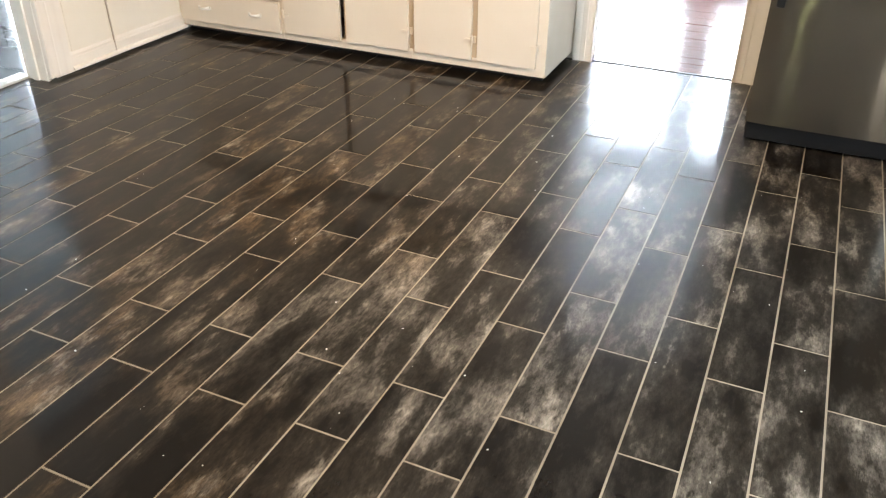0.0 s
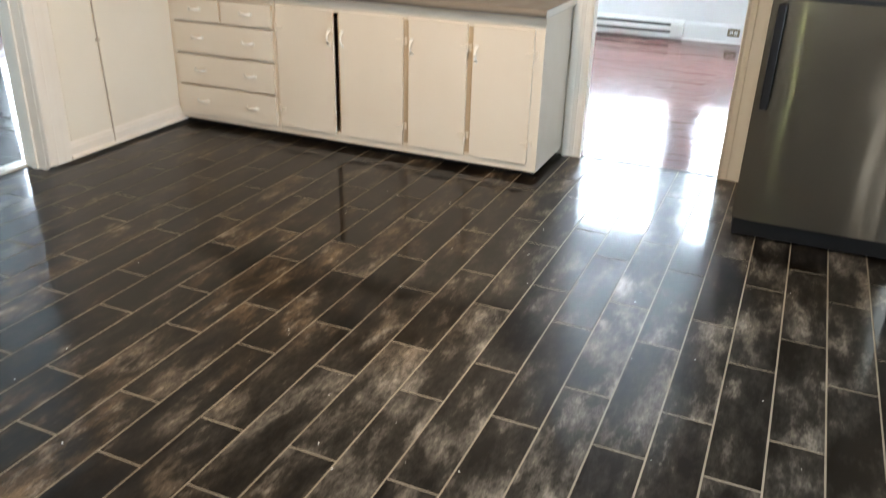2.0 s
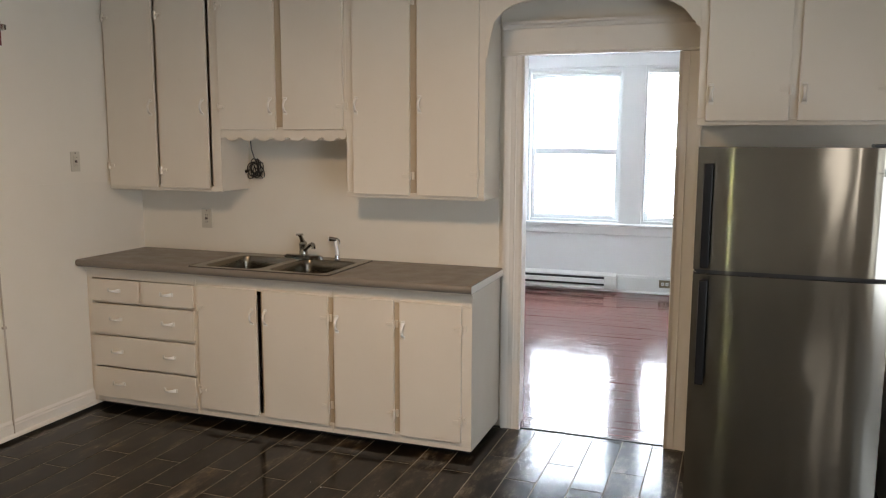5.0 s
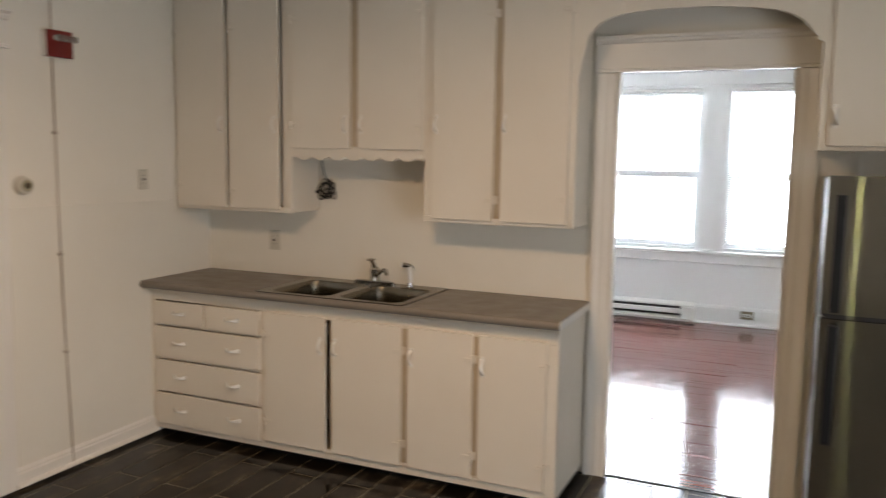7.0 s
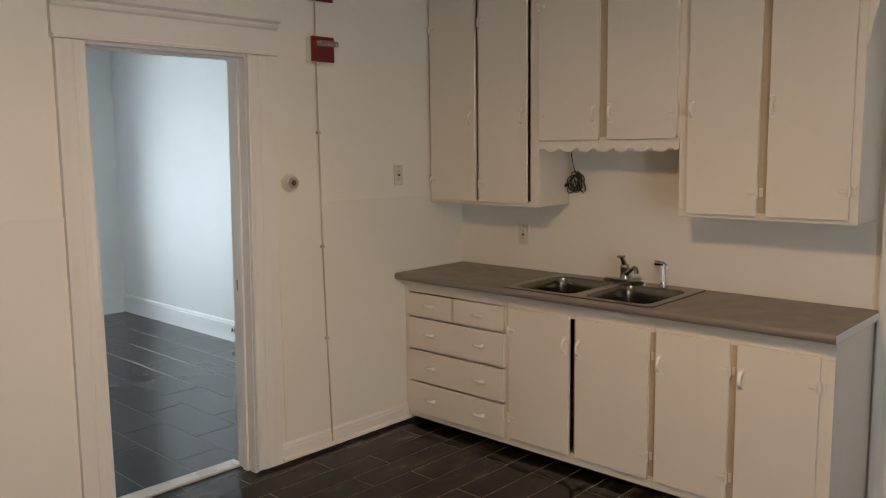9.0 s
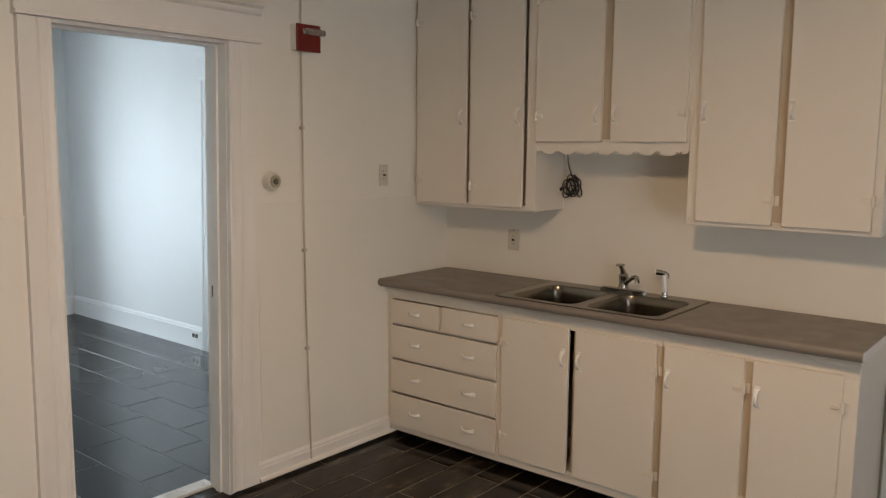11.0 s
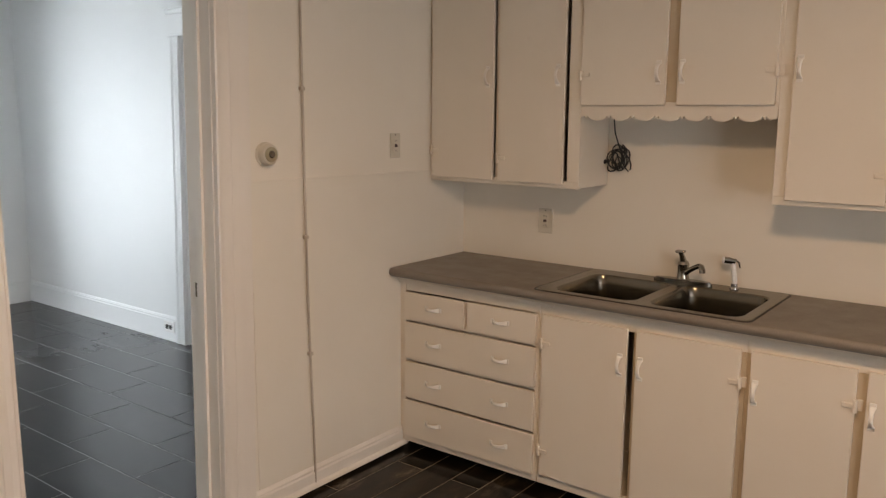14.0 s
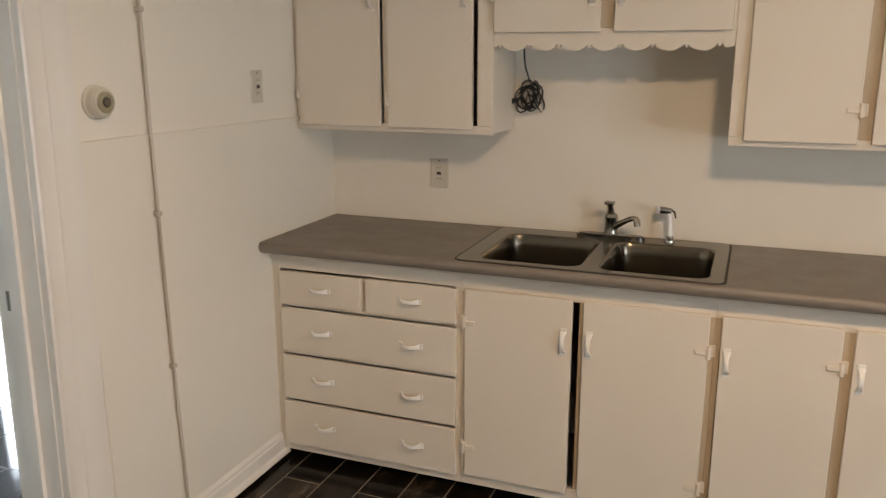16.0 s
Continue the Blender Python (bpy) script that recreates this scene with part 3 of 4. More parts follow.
def blind(x0, x1, drop, spacing, label):
    b = thing("window_blind", ((x0 + x1) / 2, FAR + 0.03, WT - 0.06), label, "blind")
    part("headrail", box_bm(x0, x1, FAR + 0.012, FAR + 0.045, WT - 0.062, WT - 0.031, bevel=0.003), HEATER, b)
    z = WT - 0.066
    count = int(drop / spacing)
    slat = bmesh.new()
    for k in range(count):
        zz = z - k * spacing
        prism(slat, [(FAR + 0.016, zz - 0.004), (FAR + 0.029, zz - 0.0005), (FAR + 0.041, zz + 0.003), (FAR + 0.041, zz + 0.0038), (FAR + 0.029, zz + 0.0004), (FAR + 0.016, zz - 0.0032)], "x", x0 + 0.004, x1 - 0.004)
    tagged(part("slats", slat, HEATER, b, "thin white slats"), kind="stuff")
    part("bottom_rail", box_bm(x0 + 0.004, x1 - 0.004, FAR + 0.014, FAR + 0.042, z - count * spacing - 0.012, z - count * spacing), HEATER, b)


blind(W1[0] + 0.028, W1[1] - 0.028, 0.034, 0.0055, "white slatted blind drawn up at the window head")
blind(W2[0] + 0.028, W2[1] - 0.028, 1.45, 0.021, "white slatted blind let down over the window")

# baseboard heater and outlet of the front room
def heater(x0, x1):
    h = thing("baseboard_heater", ((x0 + x1) / 2, FAR - 0.02, 0.02), "white enamelled electric baseboard heater with dark slots", "heater")
    y0, y1 = FAR - 0.085, FAR - 0.019
    part("back_plate", box_bm(x0, x1, FAR - 0.034, y1, 0.025, 0.20), HEATER, h)
    bm = bmesh.new()
    prism(bm, [(y0 + 0.006, 0.085), (y0, 0.09), (y0, 0.128), (y0 + 0.008, 0.134), (y0 + 0.012, 0.128), (y0 + 0.012, 0.09)], "x", x0 + 0.002, x1 - 0.13)
    part("front_panel", bm, HEATER, h)
    bm = bmesh.new()
    prism(bm, [(FAR - 0.036, 0.2), (FAR - 0.036, 0.165), (y0 + 0.01, 0.158), (y0 + 0.006, 0.166), (y0 + 0.012, 0.176)], "x", x0, x1)
    part("top_cover", bm, HEATER, h)
    bm = bmesh.new()
    prism(bm, [(FAR - 0.036, 0.025), (FAR - 0.036, 0.06), (y0 + 0.012, 0.048), (y0 + 0.008, 0.03)], "x", x0, x1)
    part("bottom_tray", bm, HEATER, h)
    part("end_box", box_bm(x1 - 0.128, x1, y0 + 0.002, FAR - 0.0365, 0.03, 0.156, bevel=0.004), HEATER, h)
    part("heating_element", box_bm(x0 + 0.02, x1 - 0.13, FAR - 0.066, FAR - 0.0365, 0.062, 0.156), DARK, h, "dark finned heating element")


heater(1.0, 2.50)


def outlet_plate(name, at, normal, plate_mat, label, switch=False, size=(0.07, 0.115), sideways=False, socket=None, buttons=False):
    """Wall plate with a duplex receptacle or a switch and receptacle; normal is '+x' or '-y'."""
    o = thing(name, at, label, "outlet")
    x, y, z = at
    def face(u0, u1, d0, d1, w0, w1, bevel=0.0):
        if sideways:
            u0, u1, w0, w1 = w0, w1, u0, u1
        if normal == "+x":
            return box_bm(x + d0, x + d1, y + u0, y + u1, z + w0, z + w1, bevel=bevel)
        return box_bm(x + u0, x + u1, y - d1, y - d0, z + w0, z + w1, bevel=bevel)
    w, h = size[0] / 2, size[1] / 2
    part("plate", face(-w, w, 0.0005, 0.006, -h, h, 0.002), plate_mat, o)
    if buttons:
        r = part("receptacle", face(-0.0165, 0.0165, 0.0061, 0.009, -0.0335, 0.0335, 0.002), plate_mat, o)
        for u, m in ((-0.0048, SLOT), (0.0048, BUTTON)):
            part("button", face(u - 0.004, u + 0.004, 0.0091, 0.0115, -0.0065, 0.0065, 0.001), m, r)
        for c in (-0.022, 0.022):
            for u in (-0.006, 0.006):
                part("slot", face(u - 0.0012, u + 0.0012, 0.0091, 0.0094, c - 0.004, c + 0.004), SOCKET, r)
        part("plate_screw", face(-0.003, 0.003, 0.0061, 0.0068, h - 0.012, h - 0.006), SOCKET, o)
        return o
    for k, c in enumerate((-0.022, 0.022)):
        if switch and k == 1:
            part("switch_rocker", face(-0.007, 0.007, 0.0062, 0.014, c - 0.012, c + 0.012, 0.002), plate_mat, o)
            continue
        r = part("receptacle", face(-0.016, 0.016, 0.0061, 0.009, c - 0.015, c + 0.015, 0.003), socket or plate_mat, o)
        for s in (-0.006, 0.006):
            part("slot", face(s - 0.0028, s + 0.0028, 0.0091, 0.0094, c - 0.002, c + 0.010), SLOT, r)
        part("slot", face(-0.004, 0.004, 0.0091, 0.0094, c - 0.012, c - 0.005), SLOT, r)
    return o


outlet_plate("wall_outlet", (2.995, FAR - 0.018, 0.112), "-y", BRASS, "brown metal outlet plate set in the baseboard", size=(0.08, 0.12), sideways=True, socket=HEATER)
outlet_plate("wall_outlet", (-2.505, HALL_N - 0.018, 0.104), "-y", WHITE_PLASTIC, "white duplex outlet with dark sockets in the tall baseboard", size=(0.08, 0.12), sideways=True, socket=SOCKET)
outlet_plate("wall_outlet", (0.0, -0.553, 1.479), "+x", PLASTIC, "ivory outlet plate with small dark buttons on the cream wall", buttons=True)
outlet_plate("wall_outlet", (0.497, -0.003, 1.116), "-y", PLASTIC, "ivory outlet plate with dark buttons above the counter", buttons=True, size=(0.078, 0.12))

# ---- cabinet hardware ----
def pull_bm(x, y, z, upright):
    """Bowed strap pull on a face that looks to -y, with two flat flared feet."""
    bm = bmesh.new()
    n = 12
    rows = []
    for i in range(n + 1):
        t = i / n
        u = (t - 0.5) * 0.074
        d = 0.004 + 0.025 * math.sin(math.pi * t) ** 0.7
        w = 0.0074 + 0.005 * abs(2 * t - 1) ** 3
        rows.append((u, d, w))
    def at(u, d, w):
        return (x + w, y - d, z + u) if upright else (x + u, y - d, z + w)
    rings = []
    for u, d, w in rows:
        rings.append([bm.verts.new(at(u, d + 0.0025, -w * 0.7)), bm.verts.new(at(u, d + 0.0038, 0)), bm.verts.new(at(u, d + 0.0025, w * 0.7)), bm.verts.new(at(u, d - 0.0015, w)), bm.verts.new(at(u, d - 0.0025, 0)), bm.verts.new(at(u, d - 0.0015, -w))])
    for a, b in zip(rings, rings[1:]):
        for k in range(6):
            bm.faces.new((a[k], a[(k + 1) % 6], b[(k + 1) % 6], b[k]))
    bm.faces.new(rings[0])
    bm.faces.new(rings[-1])
    for s in (-1, 1):
        u0, u1 = sorted((s * 0.032, s * 0.048))
        if upright:
            box(bm, x - 0.011, x + 0.011, y - 0.0042, y, z + u0, z + u1, bevel=0.0015)
        else:
            box(bm, x + u0, x + u1, y - 0.0042, y, z - 0.011, z + 0.011, bevel=0.0015)
    bmesh.ops.recalc_face_normals(bm, faces=bm.faces)
    return bm


def hinge_bm(x, y, z, to, frame_y):
    """Painted cabinet hinge: a strap on the door (to: -1 runs left) with a knuckle and a small leaf on the frame."""
    bm = bmesh.new()
    a, b = sorted((x, x + to * 0.042))
    box(bm, a, b, y - 0.007, y, z - 0.0085, z + 0.0085, bevel=0.002)
    a, b = sorted((x - to * 0.004, x - to * 0.02))
    box(bm, a, b, frame_y - 0.006, frame_y, z - 0.02, z + 0.02, bevel=0.0015)
    tube(bm, [(x, y - 0.003, z - 0.022), (x, y - 0.003, z + 0.022)], 0.008, 8)
    return bm


def door_slab(x0, x1, z0, z1, y, thick):
    bm = bmesh.new()
    box(bm, x0, x1, y, y + thick, z0, z1, bevel=0.003, segments=2)
    return bm


def carcass(cab, x0, x1, y0, z0, z1):
    """Open-fronted box of boards from the wall to behind the face frame."""
    t = 0.018
    part("side_panel", box_bm(x0, x0 + t, y0, -0.001, z0, z1), CABINET, cab)
    part("side_panel", box_bm(x1 - t, x1, y0, -0.001, z0, z1), CABINET, cab)
    part("bottom_panel", box_bm(x0 + t, x1 - t, y0, -0.001, z0, z0 + t), CABINET, cab)
    part("back_panel", box_bm(x0 + t, x1 - t, -0.007, -0.001, z0 + t, z1), CABINET, cab)


def frame_piece(cab, name, x0, x1, y, z0, z1, material=None):
    return part(name, box_bm(x0, x1, y, y + 0.018, z0, z1, bevel=0.0012), material or CABINET, cab)


BASE_Y, BASE_FACE = -0.516, -0.535     # face frame front, door front
B0, B1 = 0.038, 0.862
DB, DT = 0.083, 0.797

# drawer unit
cab = thing("base_cabinet", (0.385, -0.26, 0.0), "cream painted base cabinet with five drawers beside the wall", "cabinet", "base cabinets")
carcass(cab, 0.002, 0.777, BASE_Y + 0.0185, B0, B1)
frame_piece(cab, "stile", 0.002, 0.040, BASE_Y, B0, B1)
frame_piece(cab, "stile", 0.755, 0.777, BASE_Y, B0, B1)
for za, zb in ((B0, 0.086), (0.2590, 0.278), (0.4530, 0.476), (0.6480, 0.672), (0.7960, B1)):
    frame_piece(cab, "rail", 0.0402, 0.7548, BASE_Y + 0.0006, za, zb)
frame_piece(cab, "stile", 0.382, 0.416, BASE_Y + 0.0006, 0.6722, 0.7853)
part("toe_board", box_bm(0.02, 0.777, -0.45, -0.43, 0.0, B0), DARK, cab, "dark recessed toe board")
for x0, x1, z0, z1 in ((0.043, 0.390, 0.663, 0.791), (0.409, 0.765, 0.662, 0.793), (0.042, 0.763, 0.469, 0.645), (0.041, 0.762, 0.271, 0.450), (0.037, 0.762, 0.073, 0.256)):
    d = part("drawer", door_slab(x0, x1, z0, z1, BASE_FACE, 0.018), CABINET, cab)
    zc = (z0 + z1) / 2 + 0.003
    for xc in ([(x0 + x1) / 2] if x1 - x0 < 0.5 else [0.218, 0.590]):
        part("pull", pull_bm(xc, BASE_FACE, zc, False), PULL, d)

# door units
def base_doors(x0, x1, doors, label, right_end, stiles):
    c = thing("base_cabinet", ((x0 + x1) / 2, -0.26, 0.0), label, "cabinet", "base cabinets")
    carcass(c, x0, x1, BASE_Y + 0.0185, B0, B1)
    frame_piece(c, "rail", x0, x1, BASE_Y + 0.0006, DT - 0.012, B1)
    frame_piece(c, "rail", x0, x1, BASE_Y + 0.0006, B0, DB + 0.012)
    for a, b, m in stiles:
        frame_piece(c, "stile", a, b, BASE_Y, DB + 0.0125, DT - 0.0125, m)
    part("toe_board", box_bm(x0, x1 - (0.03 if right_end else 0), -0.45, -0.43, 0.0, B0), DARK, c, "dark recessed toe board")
    for a, b, handle, hinge in doors:
        d = part("door", door_slab(a, b, DB, DT, BASE_FACE, 0.018), CABINET, c)
        part("pull", pull_bm(handle, BASE_FACE, 0.648, True), PULL, d)
        hx, to = hinge
        for hz in (0.674, 0.196):
            part("hinge", hinge_bm(hx, BASE_FACE, hz, to, BASE_Y), CABINET, d)
    return c


base_doors(0.778, 1.632, [(0.797, 1.178, 1.152, (0.795, 1)), (1.216, 1.615, 1.238, (1.617, -1))], "cream painted sink cabinet, its doors parted by a dark gap", False,
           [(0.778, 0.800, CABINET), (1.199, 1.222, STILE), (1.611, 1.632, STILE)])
base_doors(1.6325, 2.412, [(1.651, 1.994, 1.672, (1.996, -1)), (2.027, 2.361, 2.049, (2.363, -1))], "cream painted two-door base cabinet with an open end panel", True,
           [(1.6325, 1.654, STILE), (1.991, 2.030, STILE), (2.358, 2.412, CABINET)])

# moulding strip under the worktop edge
bm = bmesh.new()
prism(bm, [(-0.5165, 0.832), (-0.528, 0.832), (-0.530, 0.846), (-0.542, 0.858), (-0.550, 0.868), (-0.5165, 0.868)], "x", 0.002, 2.419)
structure("trim", bm, CABINET, "cream painted cove strip under the worktop edge", "trim")

# ---- worktop with a cut-out for the sink ----
SX0, SX1, SY0, SY1 = 0.776, 1.645, -0.578, -0.016
CZ = 0.910
CF = -0.597
worktop = thing("worktop", (1.21, -0.3, 0.868), "grey-brown laminate worktop with a rounded front edge", "worktop")
bm = bmesh.new()
H0, H1, G0, G1 = SX0 + 0.02, SX1 - 0.02, SY0 + 0.015, SY1 - 0.06
slab_loops = ([(0.002, CF + 0.0118), (2.431, CF + 0.0118), (2.431, -0.001), (0.002, -0.001)], [(H0, G0), (H1, G0), (H1, G1), (H0, G1)])
for z in (0.869, CZ):
    rim_edges = []
    for loop in slab_loops:
        ring = [bm.verts.new((x, y, z)) for x, y in loop]
        rim_edges += [bm.edges.new((ring[k], ring[(k + 1) % 4])) for k in range(4)]
    bmesh.ops.triangle_fill(bm, use_beauty=True, edges=rim_edges)
for loop in slab_loops:
    for k in range(4):
        (xa, ya), (xb, yb) = loop[k], loop[(k + 1) % 4]
        bm.faces.new([bm.verts.new(p) for p in ((xa, ya, 0.869), (xb, yb, 0.869), (xb, yb, CZ), (xa, ya, CZ))])
bmesh.ops.remove_doubles(bm, verts=bm.verts, dist=1e-5)
bmesh.ops.recalc_face_normals(bm, faces=bm.faces)
edge = [(CF + 0.012, 0.869)] + [(CF + 0.012 - 0.016 * math.cos(a), CZ - 0.019 + 0.019 * math.sin(a)) for a in [radians(-60 + 15 * k) for k in range(11)]]
prism(bm, edge, "x", 0.002, 2.431)
part("slab", bm, COUNTER, worktop)
part("end_strip", box_bm(2.4315, 2.4345, CF + 0.004, -0.002, 0.872, 0.907, bevel=0.001), TRIM, worktop, "chipped whitish end strip")


# ---- double-bowl sink ----
def rounded(x0, x1, y0, y1, r, n=6):
    pts = []
    for cx, cy, a0 in ((x1 - r, y1 - r, 0), (x0 + r, y1 - r, 90), (x0 + r, y0 + r, 180), (x1 - r, y0 + r, 270)):
        pts += [(cx + r * math.cos(radians(a0 + 90 * k / n)), cy + r * math.sin(radians(a0 + 90 * k / n))) for k in range(n + 1)]
    return pts


sink = thing("kitchen_sink", ((SX0 + SX1) / 2, -0.3, CZ), "double-bowl stainless steel sink let into the worktop", "sink")
BOWLS = ((0.836, 1.198, -0.545, -0.118), (1.250, 1.607, -0.545, -0.118))
RIM = CZ + 0.0045


def bowl_bm(x0, x1, y0, y1):
    bm = bmesh.new()
    levels = [(0.0, 0.0, 0.055, 0.0), (0.006, -0.004, 0.054, 0.004), (0.010, -0.014, 0.052, 0.016), (0.014, -0.044, 0.05, 0.034), (0.022, -0.14, 0.05, 0.036), (0.036, -0.163, 0.05, 0.036), (0.062, -0.170, 0.05, 0.036)]
    rings = []
    for inset, z, r, front in levels:
        rings.append([bm.verts.new((x, y, RIM + z)) for x, y in rounded(x0 + inset, x1 - inset, y0 + inset + front, y1 - inset, r)])
    for a, b in zip(rings, rings[1:]):
        n = len(a)
        for k in range(n):
            bm.faces.new((a[k], a[(k + 1) % n], b[(k + 1) % n], b[k]))
    bm.faces.new(rings[-1])
    bmesh.ops.recalc_face_normals(bm, faces=bm.faces)
    bmesh.ops.reverse_faces(bm, faces=bm.faces)
    return bm


bm = bmesh.new()
loops = []
for pts in (rounded(SX0, SX1, SY0, SY1, 0.03), *[rounded(*b, 0.055) for b in BOWLS]):
    vs_ = [bm.verts.new((x, y, RIM)) for x, y in pts]
    loops += [bm.edges.new((vs_[k], vs_[(k + 1) % len(vs_)])) for k in range(len(vs_))]
bmesh.ops.triangle_fill(bm, use_beauty=True, edges=loops)
outer = rounded(SX0, SX1, SY0, SY1, 0.03)
lower = rounded(SX0 - 0.003, SX1 + 0.003, SY0 - 0.003, SY1 + 0.003, 0.032)
n = len(outer)
va = [bm.verts.new((x, y, RIM)) for x, y in outer]
vb = [bm.verts.new((x, y, CZ + 0.0004)) for x, y in lower]
for k in range(n):
    bm.faces.new((va[k], va[(k + 1) % n], vb[(k + 1) % n], vb[k]))
bmesh.ops.recalc_face_normals(bm, faces=bm.faces)
part("rim", bm, SINK, sink)
# thin dark ring added as the shadow outline of the rim
bm = bmesh.new()
bead = rounded(SX0 - 0.005, SX1 + 0.005, SY0 - 0.005, SY1 + 0.005, 0.034)
tube(bm, [(x, y, CZ + 0.0005) for x, y in bead + bead[:1]], 0.0035, 6)
part("rim_shade_line", bm, RIM_SHADE, sink, "dark line painting the shade along the sink's edge")
for b in BOWLS:
    bowl = part("bowl", bowl_bm(*b), SINK, sink)
    bm = bmesh.new()
    lathe(bm, ((b[0] + b[1]) / 2, (b[2] + b[3]) / 2, RIM - 0.1695), (0, 0, 1), [(0.045, 0), (0.045, 0.003), (0.036, 0.004), (0.03, 0.0005), (0.005, 0.0005)], 20)
    part("drain", bm, CHROME, bowl, "chrome drain")

# faucet and sprayer
FX, FY = 1.218, -0.074
faucet = thing("faucet", (FX, FY, RIM), "chrome single-lever kitchen faucet on an oval plate", "faucet")
bm = bmesh.new()
plate = [(FX + 0.128 * math.copysign(abs(math.cos(t)) ** 0.75, math.cos(t)), FY + 0.030 * math.sin(t)) for t in [2 * math.pi * k / 32 for k in range(32)]]
prism(bm, plate, "z", RIM + 0.0003, RIM + 0.010)
prism(bm, [(FX + (x - FX) * 0.93, FY + (y - FY) * 0.8) for x, y in plate], "z", RIM + 0.0101, RIM + 0.016)
part("base_plate", bm, PLATE_CHROME, faucet)
bm = bmesh.new()
lathe(bm, (FX, FY, RIM + 0.016), (0, 0, 1), [(0.030, 0), (0.026, 0.006), (0.023, 0.03), (0.024, 0.052), (0.025, 0.066), (0.020, 0.078), (0.008, 0.085)])
part("body", bm, OLD_CHROME, faucet)
bm = bmesh.new()
sp = [(FX + 0.004, FY - 0.003, RIM + 0.038), (FX + 0.035, FY - 0.021, RIM + 0.062), (FX + 0.067, FY - 0.041, RIM + 0.082), (FX + 0.088, FY - 0.054, RIM + 0.092), (FX + 0.099, FY - 0.061, RIM + 0.090), (FX + 0.104, FY - 0.064, RIM + 0.078), (FX + 0.105, FY - 0.065, RIM + 0.064)]
tube(bm, sp, [0.0125, 0.0115, 0.0105, 0.0105, 0.0115, 0.0125, 0.0125], 12)
part("spout", bm, OLD_CHROME, faucet)
bm = bmesh.new()
tube(bm, [(FX, FY, RIM + 0.084), (FX - 0.001, FY - 0.006, RIM + 0.100), (FX - 0.002, FY - 0.020, RIM + 0.122), (FX - 0.003, FY - 0.032, RIM + 0.138)], [0.019, 0.014, 0.011, 0.012], 12)
box(bm, FX - 0.021, FX + 0.016, FY - 0.052, FY - 0.020, RIM + 0.135, RIM + 0.147, bevel=0.004, segments=2)
part("lever", bm, OLD_CHROME, faucet)

spray = thing("sink_sprayer", (1.433, -0.060, RIM), "white hand sprayer with a chrome head, in its sink hole", "sprayer")
bm = bmesh.new()
lathe(bm, (1.433, -0.060, RIM + 0.0003), (0, 0, 1), [(0.019, 0), (0.018, 0.006), (0.014, 0.01), (0.013, 0.022)])
part("base_ring", bm, CHROME, spray)
bm = bmesh.new()
tube(bm, [(1.433, -0.060, RIM + 0.016), (1.432, -0.060, RIM + 0.045), (1.427, -0.061, RIM + 0.085), (1.423, -0.062, RIM + 0.112), (1.422, -0.062, RIM + 0.118)], [0.0112, 0.0106, 0.0095, 0.0095, 0.0065], 14)
part("grip", bm, WHITE_PLASTIC, spray)
bm = bmesh.new()
tube(bm, [(1.430, -0.058, RIM + 0.113), (1.408, -0.067, RIM + 0.118), (1.390, -0.074, RIM + 0.119)], [0.0115, 0.0138, 0.0138], 14)
tube(bm, [(1.426, -0.054, RIM + 0.124), (1.444, -0.050, RIM + 0.110), (1.449, -0.050, RIM + 0.088)], [0.004, 0.0045, 0.003], 8)
part("head", bm, OLD_CHROME, spray, "dark chrome spray head")
bm = bmesh.new()
tube(bm, [(1.389, -0.074, RIM + 0.119), (1.384, -0.077, RIM + 0.119)], [0.0140, 0.0132], 14)
part("nozzle_ring", bm, WHITE_PLASTIC, spray, "white nozzle ring")

# ---- wall cabinets ----
UY, UFACE = -0.281, -0.300
U_TOP = 2.735


def wall_cabinet(x0, x1, z0, door_z, doors, stiles, label, pull_z=1.792, group="wall cabinets"):
    c = thing("wall_cabinet", ((x0 + x1) / 2, -0.14, z0), label, "cabinet", group)
    carcass(c, x0, x1, UY + 0.0185, z0, U_TOP)
    frame_piece(c, "rail", x0, x1, UY + 0.0006, z0 - 0.004, door_z + 0.012)
    frame_piece(c, "rail", x0, x1, UY + 0.0006, 2.49, U_TOP)
    for a, b, m in stiles:
        frame_piece(c, "stile", a, b, UY, door_z + 0.0125, 2.4895, m)
    for a, b, handle, hx, to, hz in doors:
        d = part("door", door_slab(a, b, door_z, 2.5, UFACE, 0.018), CABINET, c)
        part("pull", pull_bm(handle, UFACE, pull_z, True), TRIM, d)
        for z in hz:
            part("hinge", hinge_bm(hx, UFACE, z, to, UY), CABINET, d)
    return c


wall_cabinet(0.002, 0.811, 1.310, 1.325, [(0.024, 0.372, 0.345, 0.022, 1, (1.45, 2.32)), (0.404, 0.738, 0.708, 0.402, 1, (1.427, 2.32))],
             [(0.002, 0.026, CABINET), (0.380, 0.407, CABINET), (0.752, 0.811, CABINET)], "tall cream painted wall cabinet, a dark gap beside its door")
mid = wall_cabinet(0.8115, 1.6145, 1.640, 1.664, [(0.816, 1.185, 1.157, 0.814, 1, (1.79, 2.35)), (1.232, 1.604, 1.254, 1.606, -1, (1.79, 2.35))],
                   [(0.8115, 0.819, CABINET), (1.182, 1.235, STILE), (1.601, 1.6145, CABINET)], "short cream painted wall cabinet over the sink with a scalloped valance")
